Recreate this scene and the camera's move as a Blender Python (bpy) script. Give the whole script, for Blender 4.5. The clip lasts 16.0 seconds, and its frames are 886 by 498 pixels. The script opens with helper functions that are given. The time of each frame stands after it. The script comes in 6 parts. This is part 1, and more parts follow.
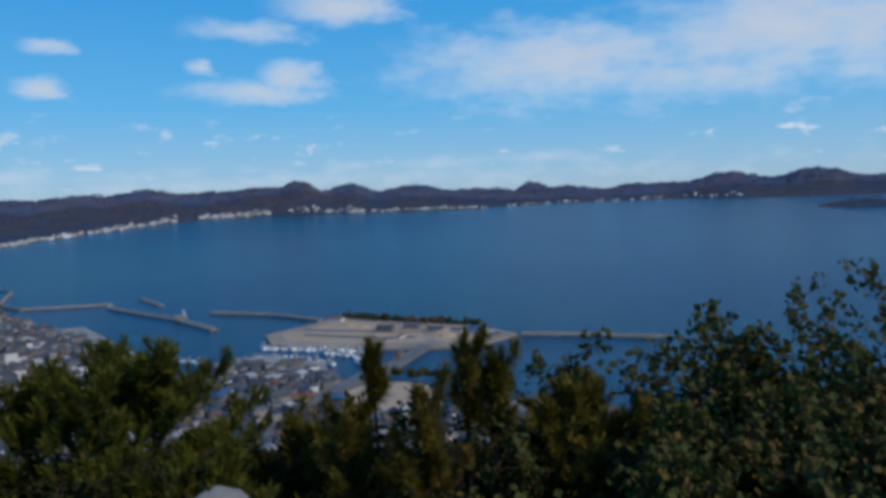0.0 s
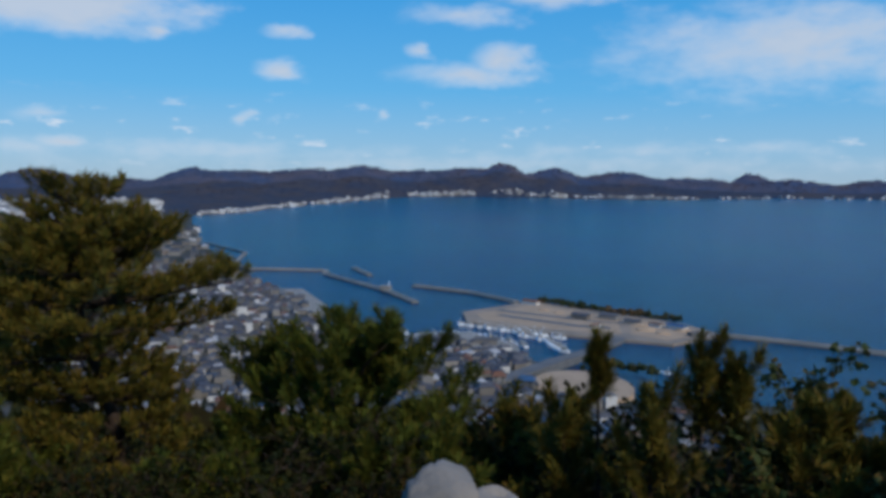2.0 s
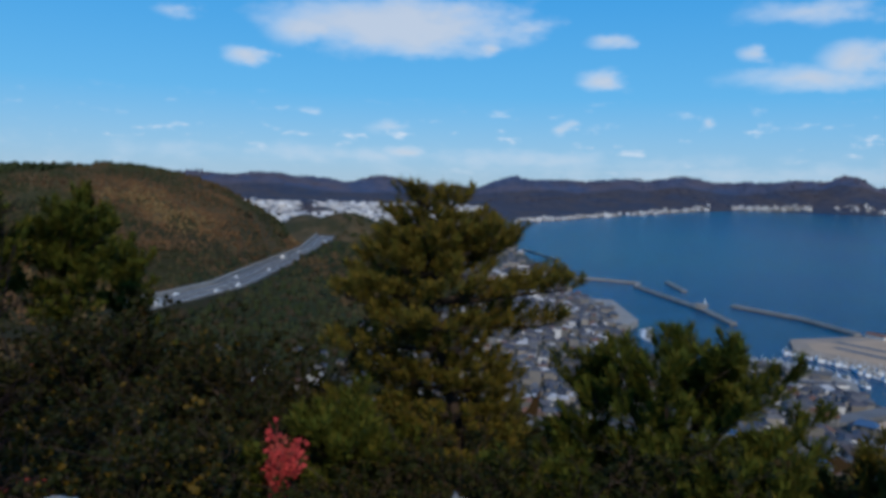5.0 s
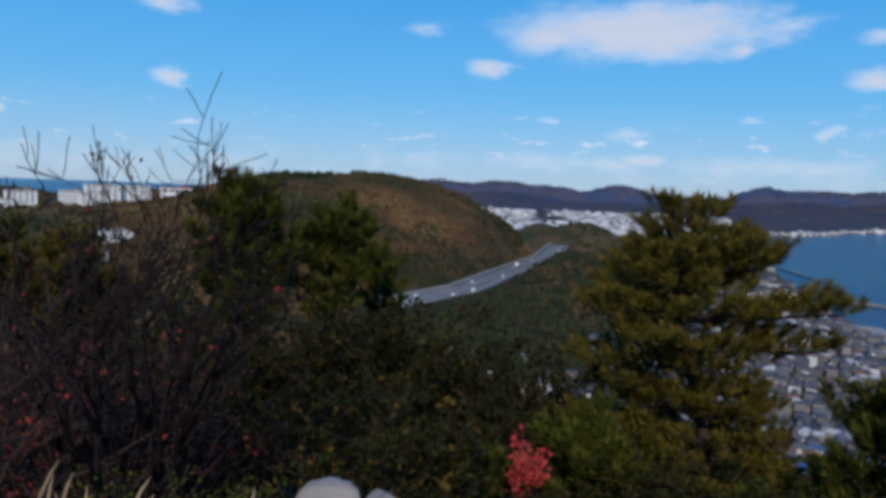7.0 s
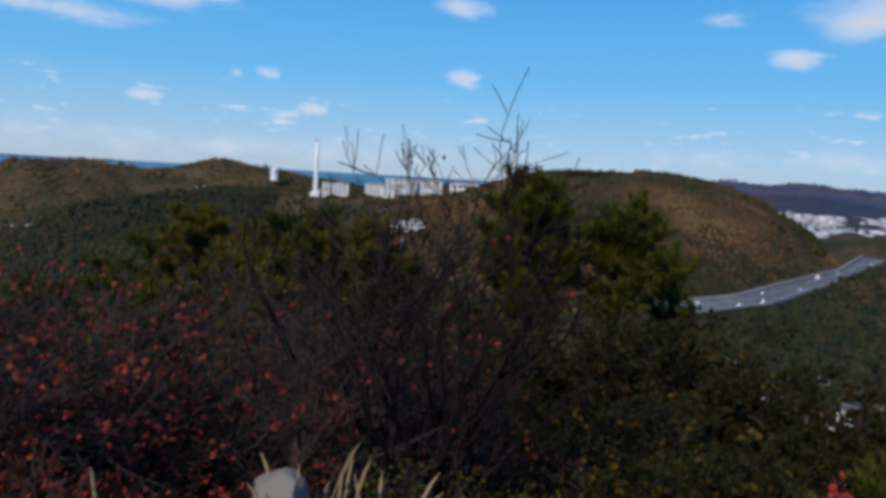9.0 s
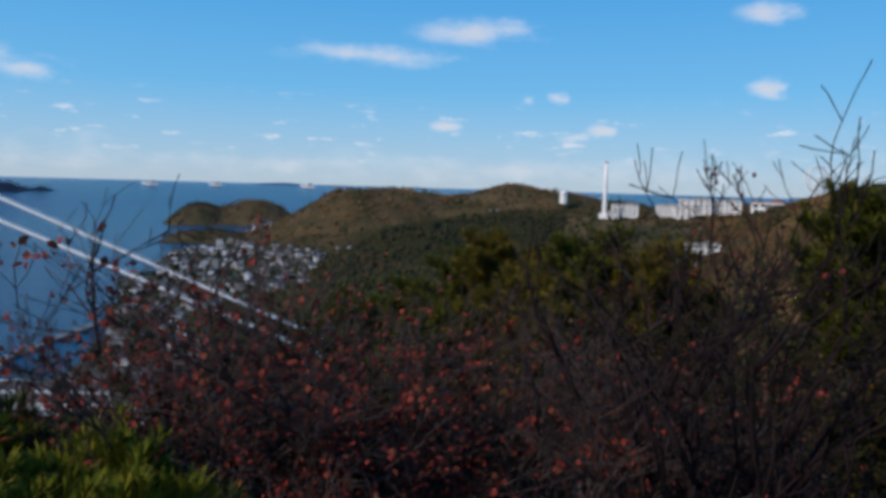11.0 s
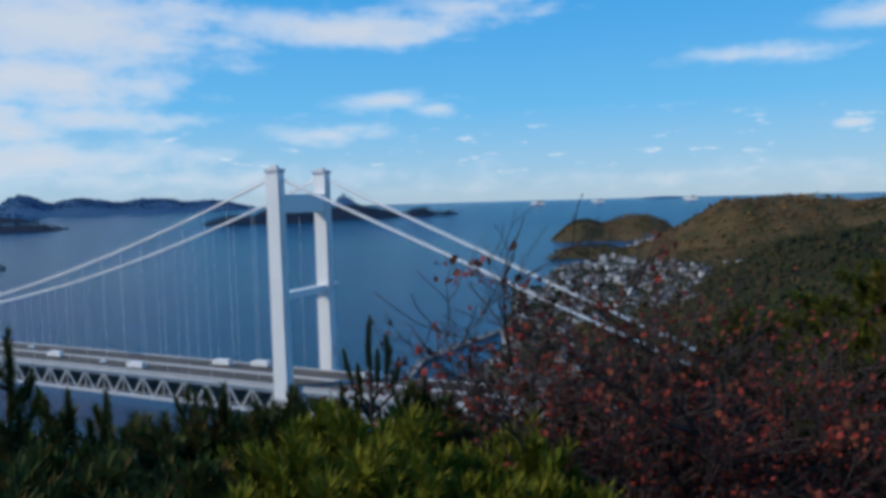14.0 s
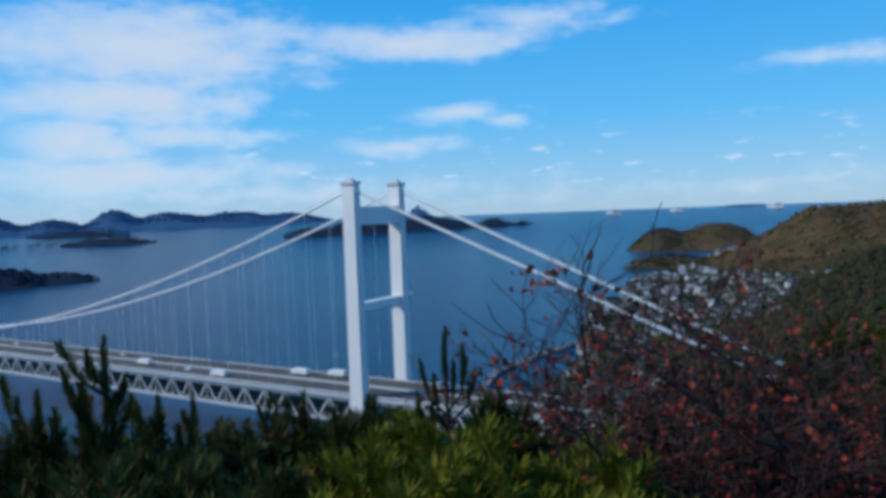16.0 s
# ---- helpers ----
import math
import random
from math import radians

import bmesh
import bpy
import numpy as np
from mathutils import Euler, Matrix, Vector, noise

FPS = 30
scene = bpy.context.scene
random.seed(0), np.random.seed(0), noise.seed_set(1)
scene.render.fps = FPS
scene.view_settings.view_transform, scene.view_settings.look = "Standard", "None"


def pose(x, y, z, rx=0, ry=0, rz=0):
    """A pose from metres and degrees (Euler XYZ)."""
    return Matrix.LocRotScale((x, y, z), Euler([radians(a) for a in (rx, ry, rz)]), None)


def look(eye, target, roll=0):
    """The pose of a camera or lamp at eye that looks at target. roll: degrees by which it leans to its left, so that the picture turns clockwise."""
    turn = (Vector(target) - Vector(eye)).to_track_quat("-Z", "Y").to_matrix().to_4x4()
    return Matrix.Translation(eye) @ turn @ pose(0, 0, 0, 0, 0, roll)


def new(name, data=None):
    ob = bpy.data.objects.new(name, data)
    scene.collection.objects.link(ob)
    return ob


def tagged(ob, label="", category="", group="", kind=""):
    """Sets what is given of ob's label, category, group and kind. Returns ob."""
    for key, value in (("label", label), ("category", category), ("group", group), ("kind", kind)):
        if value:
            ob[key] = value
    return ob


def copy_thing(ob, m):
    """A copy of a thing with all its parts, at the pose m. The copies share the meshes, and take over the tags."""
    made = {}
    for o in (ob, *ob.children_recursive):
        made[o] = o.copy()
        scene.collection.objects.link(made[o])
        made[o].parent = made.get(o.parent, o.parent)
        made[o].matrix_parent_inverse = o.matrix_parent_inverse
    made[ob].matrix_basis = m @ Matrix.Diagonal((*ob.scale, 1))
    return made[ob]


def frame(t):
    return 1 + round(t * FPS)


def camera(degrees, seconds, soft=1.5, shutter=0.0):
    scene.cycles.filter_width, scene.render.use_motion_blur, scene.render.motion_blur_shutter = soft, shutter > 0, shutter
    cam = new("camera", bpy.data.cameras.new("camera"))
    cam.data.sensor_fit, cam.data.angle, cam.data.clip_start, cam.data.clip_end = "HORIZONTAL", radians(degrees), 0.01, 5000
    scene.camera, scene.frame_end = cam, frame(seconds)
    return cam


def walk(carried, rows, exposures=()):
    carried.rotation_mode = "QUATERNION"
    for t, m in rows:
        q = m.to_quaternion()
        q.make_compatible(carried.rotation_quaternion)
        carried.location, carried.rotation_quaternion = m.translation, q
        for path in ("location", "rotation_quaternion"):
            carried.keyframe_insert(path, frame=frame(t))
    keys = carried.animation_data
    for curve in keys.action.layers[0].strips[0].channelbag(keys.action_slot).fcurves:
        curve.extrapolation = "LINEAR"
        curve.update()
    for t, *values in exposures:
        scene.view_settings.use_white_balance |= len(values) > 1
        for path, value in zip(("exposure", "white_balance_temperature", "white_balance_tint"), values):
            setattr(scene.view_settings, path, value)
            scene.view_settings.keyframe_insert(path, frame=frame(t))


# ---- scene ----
cam = camera(62.0, 16.0, soft=4.0)
EYE = 130.0
PATH = [
    (0.0, -0.000, -0.001, -0.001, 0.00, -4.20, 2.29),
    (0.5, -0.026, 0.004, 0.006, 1.22, -3.80, -1.02),
    (1.0, -0.082, 0.044, -0.005, 6.23, -4.71, -1.44),
    (1.5, -0.157, 0.079, -0.011, 11.59, -5.66, -0.60),
    (2.0, -0.230, 0.104, -0.006, 15.67, -5.17, -0.42),
    (2.5, -0.243, 0.103, -0.005, 19.02, -4.09, -1.29),
    (3.0, -0.241, 0.113, 0.004, 21.05, -4.04, -0.26),
    (3.5, -0.275, 0.100, 0.004, 23.01, -2.79, -2.77),
    (4.0, -0.296, 0.021, 0.005, 28.79, -4.59, -2.24),
    (4.5, -0.362, 0.022, 0.006, 33.48, -4.90, -2.71),
    (4.7, -0.387, 0.012, 0.008, 36.08, -4.92, -2.05),
    (6.8, -0.479, -0.083, 0.014, 55.84, -4.50, -3.21),
    (7.0, -0.521, -0.079, 0.010, 57.88, -4.67, -2.12),
    (7.5, -0.570, -0.089, 0.005, 64.91, -5.22, -2.58),
    (8.0, -0.603, -0.101, 0.004, 70.09, -4.45, -1.97),
    (8.2, -0.607, -0.109, 0.007, 71.69, -4.31, -1.95),
    (10.3, -1.096, -0.057, 0.022, 93.43, -5.97, -2.20),
    (10.5, -1.097, -0.065, 0.026, 95.37, -4.79, -1.27),
    (11.0, -1.089, -0.085, 0.021, 101.48, -5.04, -1.63),
    (11.5, -1.088, -0.099, 0.027, 107.48, -5.09, -0.39),
    (12.0, -1.091, -0.124, 0.030, 111.04, -4.27, 0.14),
    (12.5, -1.094, -0.151, 0.036, 114.31, -3.76, -0.50),
    (13.0, -1.092, -0.166, 0.036, 118.68, -3.24, -0.50),
    (13.5, -1.090, -0.173, 0.030, 125.38, -4.35, 1.45),
    (14.0, -1.081, -0.184, 0.026, 130.39, -3.91, 1.54),
    (14.5, -1.080, -0.180, 0.027, 133.45, -3.53, 0.96),
    (15.0, -1.076, -0.182, 0.028, 133.59, -3.39, 0.59),
    (15.5, -1.074, -0.183, 0.028, 134.52, -2.96, 0.87),
    (16.0, -1.071, -0.187, 0.024, 136.08, -2.89, 2.13),
]
walk(cam, [(t, pose(x, y, EYE + z, 90 + tilt, roll, yaw)) for t, x, y, z, yaw, tilt, roll in PATH],
     [(0.0, -0.08, 6500, 10), (4.5, -0.03, 6500, 10), (7.0, 0.06, 6650, 15), (10.5, 0.10, 7150, 17), (12.5, 0.11, 7400, 13), (13.5, 0.12, 7250, 12), (14.5, 0.13, 6500, 10), (16.0, 0.13, 6300, 8)])

# ---- world, sun ----
SUN_YAW, SUN_EL = -128.0, 36.0
sun = new("sun", bpy.data.lights.new("sun", "SUN"))
sun.data.energy, sun.data.angle, sun.data.color = 2.8, radians(0.53), (1.0, 0.91, 0.76)
sun_way = Vector((-math.sin(radians(SUN_YAW)) * math.cos(radians(SUN_EL)),
                  math.cos(radians(SUN_YAW)) * math.cos(radians(SUN_EL)), math.sin(radians(SUN_EL))))
sun.matrix_world = look(sun_way * 900, (0, 0, 0))

# clouds: yaw, elevation, half width, half height (degrees), thickness
CLOUDS = [
    (27.8, 8.3, 2.4, 0.9, 1.3), (27.7, 11.0, 1.8, 0.7, .9), (11.1, 9.1, 2.9, 1.6, 1.3), (13.9, 8.1, 6.2, 1.0, 1.0),
    (7.3, 14.1, 6.0, 1.6, 1.2), (14.4, 12.5, 5.2, 1.1, .7), (17.6, 9.9, 1.3, 0.7, .9), (20.0, 5.1, 0.9, 0.6, .9),
    (-9.6, 9.5, 15.5, 4.0, 1.0), (-25.2, 10.5, 13, 5.2, 1.1), (-19.7, 7.9, 14, 2.2, .8), (-0.8, 2.5, 14, 0.7, .4),
    (43.4, 12.0, 12.0, 2.7, 1.5), (50.5, 11.3, 3.5, 1.6, 1.3)]
CLOUDS_2 = [
    (36.7, 10.4, 1.3, 0.8, 1), (43.0, 2.7, 2.2, 0.5, .9), (43.8, 4.4, 2.4, 0.6, .7), (31.0, 4.6, 0.8, 0.5, .8),
    (31.1, 2.2, 19, 0.8, .35), (77.8, 7.3, 1.9, 0.95, 1.3), (54.7, 9.2, 1.9, 0.95, 1.2), (59.6, 11.9, 1.8, 0.6, .7),
    (52.9, 2.2, 19, 0.8, .35), (99.8, 11.3, 5.2, 1.2, .9), (108.8, 9.7, 4.8, 0.8, .8), (101.6, 4.5, 1.5, 0.6, 1.1),
    (89.8, 4.2, 1.3, 0.6, 1), (91.4, 3.7, 1.7, 0.4, .8), (93.0, 6.6, 0.7, 0.5, .8), (95.0, 6.5, 0.7, 0.5, .7),
    (78.9, 12.4, 2.2, 0.8, .9)]
CLOUDS_3 = [
    (130.9, 7.0, 2.6, 0.8, .8), (157, 12.3, 15.5, 4.2, 1.2), (137, 12.8, 13, 1.7, 1.2), (134.4, 7.4, 5.6, 1.0, .9),
    (139.2, 5.1, 6.0, 0.9, .8), (159, 8.6, 12, 2.6, 1.2), (162, 5.8, 5.6, 2.4, 1.2), (159, 3.4, 14, 1.9, 1.0),
    (107.3, 9.6, 7.0, 1.0, .6), (128.2, 14.2, 7.0, 1.3, .8), (155.4, 6.2, 8.2, 1.3, 1.0), (178, 10, 14, 7, 1.2), (150, 1.8, 26, 1.3, .45), (100, 1.2, 40, 1.0, .3), (10, 1.5, 40, 1.0, .3),
    (-50, 9, 18, 6, 1.1)]

world = bpy.data.worlds.new("sky")
world.use_nodes = True
scene.world = world
wn, wl = world.node_tree.nodes, world.node_tree.links
wn.clear()


def wnode(kind, op=None, *inputs):
    n = wn.new(kind)
    if op:
        n.operation = op
    for i, v in enumerate(inputs):
        if v is None:
            continue
        if isinstance(v, bpy.types.NodeSocket):
            wl.new(v, n.inputs[i])
        else:
            n.inputs[i].default_value = v
    return n


def wmath(op, *inputs):
    return wnode("ShaderNodeMath", op, *inputs).outputs[0]


sky = wn.new("ShaderNodeTexSky")
sky.sky_type, sky.sun_disc = "NISHITA", False
sky.sun_elevation, sky.sun_rotation = radians(SUN_EL), radians(-SUN_YAW)
sky.altitude, sky.air_density, sky.dust_density, sky.ozone_density = 130, 1.0, 0.6, 2.2
coord = wn.new("ShaderNodeTexCoord").outputs["Generated"]
sep = wnode("ShaderNodeSeparateXYZ", None, coord).outputs
yaw = wmath("DEGREES", wmath("ARCTAN2", wmath("MULTIPLY", sep[0], -1.0), sep[1]))
elev = wmath("DEGREES", wmath("ARCSINE", sep[2]))
flat = wnode("ShaderNodeCombineXYZ", None, yaw, elev, 0.0).outputs[0]
puff = wn.new("ShaderNodeTexNoise")
puff.inputs["Scale"].default_value, puff.inputs["Detail"].default_value, puff.inputs["Roughness"].default_value = 1.0, 7, 0.58
wl.new(wnode("ShaderNodeVectorMath", "MULTIPLY", flat, (0.28, 0.62, 1.0)).outputs[0], puff.inputs["Vector"])
warp = wnode("ShaderNodeVectorMath", "SUBTRACT", puff.outputs["Color"], (0.5, 0.5, 0.5)).outputs[0]
place = wnode("ShaderNodeVectorMath", "MULTIPLY_ADD", warp, (4.0, 1.3, 0.0), flat).outputs[0]
total = None
for cy, ce, cw, ch, thick in CLOUDS + CLOUDS_2 + CLOUDS_3:
    off = wnode("ShaderNodeVectorMath", "MULTIPLY_ADD", place, (1 / cw, 1 / ch, 0.0), (-cy / cw, -ce / ch, 0.0)).outputs[0]
    far = wnode("ShaderNodeVectorMath", "LENGTH", off).outputs["Value"]
    body = wmath("MULTIPLY_ADD", far, -thick, thick)
    total = body if total is None else wmath("MAXIMUM", total, body)
fluff = wmath("MULTIPLY_ADD", puff.outputs["Fac"], 1.5, -0.75)
dense = wmath("ADD", total, fluff)
ramp = wn.new("ShaderNodeMapRange")
ramp.interpolation_type = "SMOOTHSTEP"
ramp.inputs["From Min"].default_value, ramp.inputs["From Max"].default_value = -0.1, 1.15
ramp.inputs["To Max"].default_value = 0.82
wl.new(dense, ramp.inputs["Value"])
# a belt of small broken puffs low over the horizon
crumb = wn.new("ShaderNodeTexNoise")
crumb.inputs["Scale"].default_value, crumb.inputs["Detail"].default_value, crumb.inputs["Roughness"].default_value = 1.0, 5, 0.62
wl.new(wnode("ShaderNodeVectorMath", "MULTIPLY", flat, (0.33, 1.15, 1.0)).outputs[0], crumb.inputs["Vector"])
belt = wmath("MAXIMUM", wmath("SUBTRACT", 1.0, wmath("ABSOLUTE", wmath("DIVIDE", wmath("SUBTRACT", elev, 3.6), 3.4))), 0.0)
crumbs = wmath("MULTIPLY", wmath("MINIMUM", wmath("MAXIMUM", wmath("MULTIPLY_ADD", crumb.outputs["Fac"], 7.0, -4.12), 0.0), 0.8), belt)
cover = wmath("MAXIMUM", ramp.outputs[0], crumbs)
tone = wn.new("ShaderNodeMapRange")
tone.inputs["From Min"].default_value, tone.inputs["From Max"].default_value = 0.2, 0.9
wl.new(dense, tone.inputs["Value"])
white = wn.new("ShaderNodeMix")
white.data_type = "RGBA"
wl.new(tone.outputs[0], white.inputs[0])
SKY_GAIN = 0.085
white.inputs[6].default_value = (0.76 / SKY_GAIN, 0.82 / SKY_GAIN, 0.92 / SKY_GAIN, 1)
white.inputs[7].default_value = (0.60 / SKY_GAIN, 0.66 / SKY_GAIN, 0.76 / SKY_GAIN, 1)
deep = wn.new("ShaderNodeHueSaturation")
deep.inputs["Saturation"].default_value = 1.25
wl.new(sky.outputs[0], deep.inputs["Color"])
mixed = wn.new("ShaderNodeMix")
mixed.data_type = "RGBA"
wl.new(cover, mixed.inputs[0])
clear = wn.new("ShaderNodeValToRGB")
stops = clear.color_ramp.elements
for k in range(3):
    stops.new(0.5)
for k, (pos, tint) in enumerate(((0.0, (0.37, 0.555, 0.735)), (0.035, (0.27, 0.53, 0.80)), (0.12, (0.105, 0.46, 0.87)), (0.28, (0.030, 0.34, 0.82)), (1.0, (0.03, 0.16, 0.5)))):
    stops[k].position, stops[k].color = pos, (*tint, 1)
wl.new(sep[2], clear.inputs[0])
lifted = wnode("ShaderNodeVectorMath", "SCALE", clear.outputs[0])
lifted.inputs["Scale"].default_value = 1 / SKY_GAIN
air = wn.new("ShaderNodeMix")
air.data_type = "RGBA"
air.inputs[0].default_value = 0.85
wl.new(deep.outputs[0], air.inputs[6])
wl.new(lifted.outputs[0], air.inputs[7])
wl.new(air.outputs[2], mixed.inputs[6])
wl.new(white.outputs[2], mixed.inputs[7])
ground_glow = wn.new("ShaderNodeBackground")
ground_glow.inputs["Strength"].default_value = SKY_GAIN
wl.new(mixed.outputs[2], ground_glow.inputs["Color"])
wl.new(ground_glow.outputs[0], wn.new("ShaderNodeOutputWorld").inputs[0])


# ---- materials ----
def mat(name, colour, rough=0.8, metal=0.0, vary=0.25, scale=1.0, bump=0.0, other=None, patch=0.15, rand="", spread=0.0, hue=0.0):
    """A procedural surface: two colours mixed by noise at two scales, grain bump, and a shift per object or per island."""
    m = bpy.data.materials.new(name)
    m.use_nodes = True
    nt = m.node_tree
    n, l = nt.nodes, nt.links
    b = n["Principled BSDF"]
    b.inputs["Roughness"].default_value, b.inputs["Metallic"].default_value = rough, metal
    geo = n.new("ShaderNodeNewGeometry")
    fine, wide = n.new("ShaderNodeTexNoise"), n.new("ShaderNodeTexNoise")
    fine.inputs["Scale"].default_value, fine.inputs["Detail"].default_value = scale, 6
    wide.inputs["Scale"].default_value, wide.inputs["Detail"].default_value = scale * patch, 3
    for t in (fine, wide):
        l.new(geo.outputs["Position"], t.inputs["Vector"])
    mix = n.new("ShaderNodeMix")
    mix.data_type = "RGBA"
    mix.inputs[6].default_value = (*colour, 1)
    mix.inputs[7].default_value = (*(other or tuple(c * (1 - vary) for c in colour)), 1)
    rm = n.new("ShaderNodeMapRange")
    rm.inputs["From Min"].default_value, rm.inputs["From Max"].default_value = 0.38, 0.62
    l.new(wide.outputs["Fac"], rm.inputs["Value"])
    l.new(rm.outputs[0], mix.inputs[0])
    hs = n.new("ShaderNodeHueSaturation")
    val = n.new("ShaderNodeMath")
    val.operation = "MULTIPLY_ADD"
    l.new(fine.outputs["Fac"], val.inputs[0])
    val.inputs[1].default_value, val.inputs[2].default_value = vary * 2, 1 - vary
    l.new(mix.outputs[2], hs.inputs["Color"])
    out = val.outputs[0]
    if rand:
        src = n.new("ShaderNodeObjectInfo").outputs["Random"] if rand == "object" else geo.outputs["Random Per Island"]
        r2 = n.new("ShaderNodeMath")
        r2.operation = "MULTIPLY_ADD"
        l.new(src, r2.inputs[0])
        r2.inputs[1].default_value, r2.inputs[2].default_value = spread, 1 - spread / 2
        r3 = n.new("ShaderNodeMath")
        r3.operation = "MULTIPLY"
        l.new(out, r3.inputs[0])
        l.new(r2.outputs[0], r3.inputs[1])
        out = r3.outputs[0]
        if hue:
            wn1 = n.new("ShaderNodeTexWhiteNoise")
            wn1.noise_dimensions = "1D"
            l.new(src, wn1.inputs["W"])
            h = n.new("ShaderNodeMath")
            h.operation = "MULTIPLY_ADD"
            l.new(wn1.outputs["Value"], h.inputs[0])
            h.inputs[1].default_value, h.inputs[2].default_value = hue, 0.5 - hue / 2
            l.new(h.outputs[0], hs.inputs["Hue"])
    l.new(out, hs.inputs["Value"])
    l.new(hs.outputs[0], b.inputs["Base Color"])
    if bump:
        bp = n.new("ShaderNodeBump")
        bp.inputs["Strength"].default_value, bp.inputs["Distance"].default_value = min(1.0, bump), 0.4 / scale
        l.new(fine.outputs["Fac"], bp.inputs["Height"])
        l.new(bp.outputs[0], b.inputs["Normal"])
    return m


def ramp_mat(name, colours, rough=0.85, island=True, through_light=0.0, drift=0.0):
    """A surface whose colour is picked from a few by chance, per island or per object, with fine mottling."""
    m = mat(name, colours[0], rough, vary=0.3, scale=3.0)
    n, l = m.node_tree.nodes, m.node_tree.links
    mix = next(x for x in n if x.type == "MIX")
    hs = next(x for x in n if x.type == "HUE_SAT")
    cr = n.new("ShaderNodeValToRGB")
    cr.color_ramp.interpolation = "CONSTANT" if island else "LINEAR"
    el = cr.color_ramp.elements
    while len(el) < len(colours):
        el.new(1.0)
    for i, c in enumerate(colours):
        el[i].position, el[i].color = i / len(colours), (*c, 1)
    if island:
        geo = next(x for x in n if x.type == "NEW_GEOMETRY")
        src = geo.outputs["Random Per Island"]
    else:
        src = n.new("ShaderNodeObjectInfo").outputs["Random"]
        cr.color_ramp.interpolation = "CONSTANT"
    if drift:
        stands = n.new("ShaderNodeTexNoise")
        stands.inputs["Scale"].default_value, stands.inputs["Detail"].default_value = drift, 3
        l.new(next(x for x in n if x.type == "NEW_GEOMETRY").outputs["Position"], stands.inputs["Vector"])
        lean, pick = n.new("ShaderNodeMath"), n.new("ShaderNodeMath")
        lean.operation = pick.operation = "MULTIPLY_ADD"
        l.new(stands.outputs["Fac"], lean.inputs[0])
        lean.inputs[1].default_value, lean.inputs[2].default_value = 3.0, -1.2
        l.new(src, pick.inputs[0])
        pick.inputs[1].default_value = 0.4
        l.new(lean.outputs[0], pick.inputs[2])
        src = pick.outputs[0]
    l.new(src, cr.inputs[0])
    l.new(cr.outputs[0], hs.inputs["Color"])
    n.remove(mix)
    if through_light:
        b = n["Principled BSDF"]
        b.inputs["Subsurface Weight"].default_value = 0.0
        tr = n.new("ShaderNodeBsdfTranslucent")
        l.new(hs.outputs[0], tr.inputs["Color"])
        ms = n.new("ShaderNodeMixShader")
        ms.inputs[0].default_value = through_light
        l.new(b.outputs[0], ms.inputs[1])
        l.new(tr.outputs[0], ms.inputs[2])
        l.new(ms.outputs[0], n["Material Output"].inputs[0])
    return m


M_WATER = mat("sea_water", (0.0006, 0.043, 0.122), 0.2, vary=0.35, scale=0.02, patch=0.09, other=(0.002, 0.062, 0.118))
wb = M_WATER.node_tree
wave = wb.nodes.new("ShaderNodeTexNoise")
wave.inputs["Scale"].default_value, wave.inputs["Detail"].default_value = 0.22, 6
wgeo = next(x for x in wb.nodes if x.type == "NEW_GEOMETRY")
wb.links.new(wgeo.outputs["Position"], wave.inputs["Vector"])
wbump = wb.nodes.new("ShaderNodeBump")
wbump.inputs["Strength"].default_value, wbump.inputs["Distance"].default_value = 0.9, 2.2
wb.links.new(wave.outputs["Fac"], wbump.inputs["Height"])
wb.links.new(wbump.outputs[0], wb.nodes["Principled BSDF"].inputs["Normal"])
wb.nodes["Principled BSDF"].inputs["Specular IOR Level"].default_value = 0.22
wb.nodes["Principled BSDF"].inputs["IOR"].default_value = 1.25
# floor colour kept dark so that gaps between crowns read as shade
M_FLOOR = mat("forest_floor", (0.028, 0.024, 0.013), 0.95, vary=0.5, scale=0.6, bump=0.6, other=(0.020, 0.022, 0.010))
M_SCRUB = mat("autumn_scrub", (0.088, 0.062, 0.032), 0.95, vary=0.5, scale=0.2, bump=0.7, other=(0.034, 0.035, 0.016), patch=0.12)
# hills across the bay: blue aerial haze is put into the base colours
M_FAR = mat("haze_tinted_distant_woods", (0.048, 0.072, 0.136), 0.95, vary=0.4, scale=0.02, bump=0.8, other=(0.084, 0.078, 0.104), patch=0.25)
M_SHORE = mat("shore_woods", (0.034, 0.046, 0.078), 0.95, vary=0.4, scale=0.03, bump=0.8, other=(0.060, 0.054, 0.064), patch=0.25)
# islands: base colours hold the blue of haze, brighter on the far ones
M_FARLAND = mat("haze_tinted_far_slopes", (0.026, 0.092, 0.195), 0.95, vary=0.3, scale=0.02, bump=0.25, other=(0.036, 0.098, 0.190), patch=0.25)
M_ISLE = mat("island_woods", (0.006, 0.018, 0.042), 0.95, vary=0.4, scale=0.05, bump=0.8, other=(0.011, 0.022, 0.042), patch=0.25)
M_URBAN = mat("town_ground", (0.080, 0.080, 0.078), 0.9, vary=0.5, scale=0.12, other=(0.032, 0.036, 0.026), patch=0.3)
M_SOIL = mat("trodden_soil", (0.12, 0.085, 0.055), 0.95, vary=0.4, scale=9, bump=0.5, other=(0.07, 0.05, 0.035))
M_SAND = mat("pale_sand", (0.40, 0.29, 0.20), 0.95, vary=0.12, scale=0.4)
M_CONC = mat("harbour_concrete", (0.27, 0.26, 0.245), 0.9, vary=0.2, scale=0.5)
M_QUAY = mat("worn_quay", (0.30, 0.235, 0.18), 0.9, vary=0.25, scale=0.12, other=(0.20, 0.17, 0.145), patch=0.3)
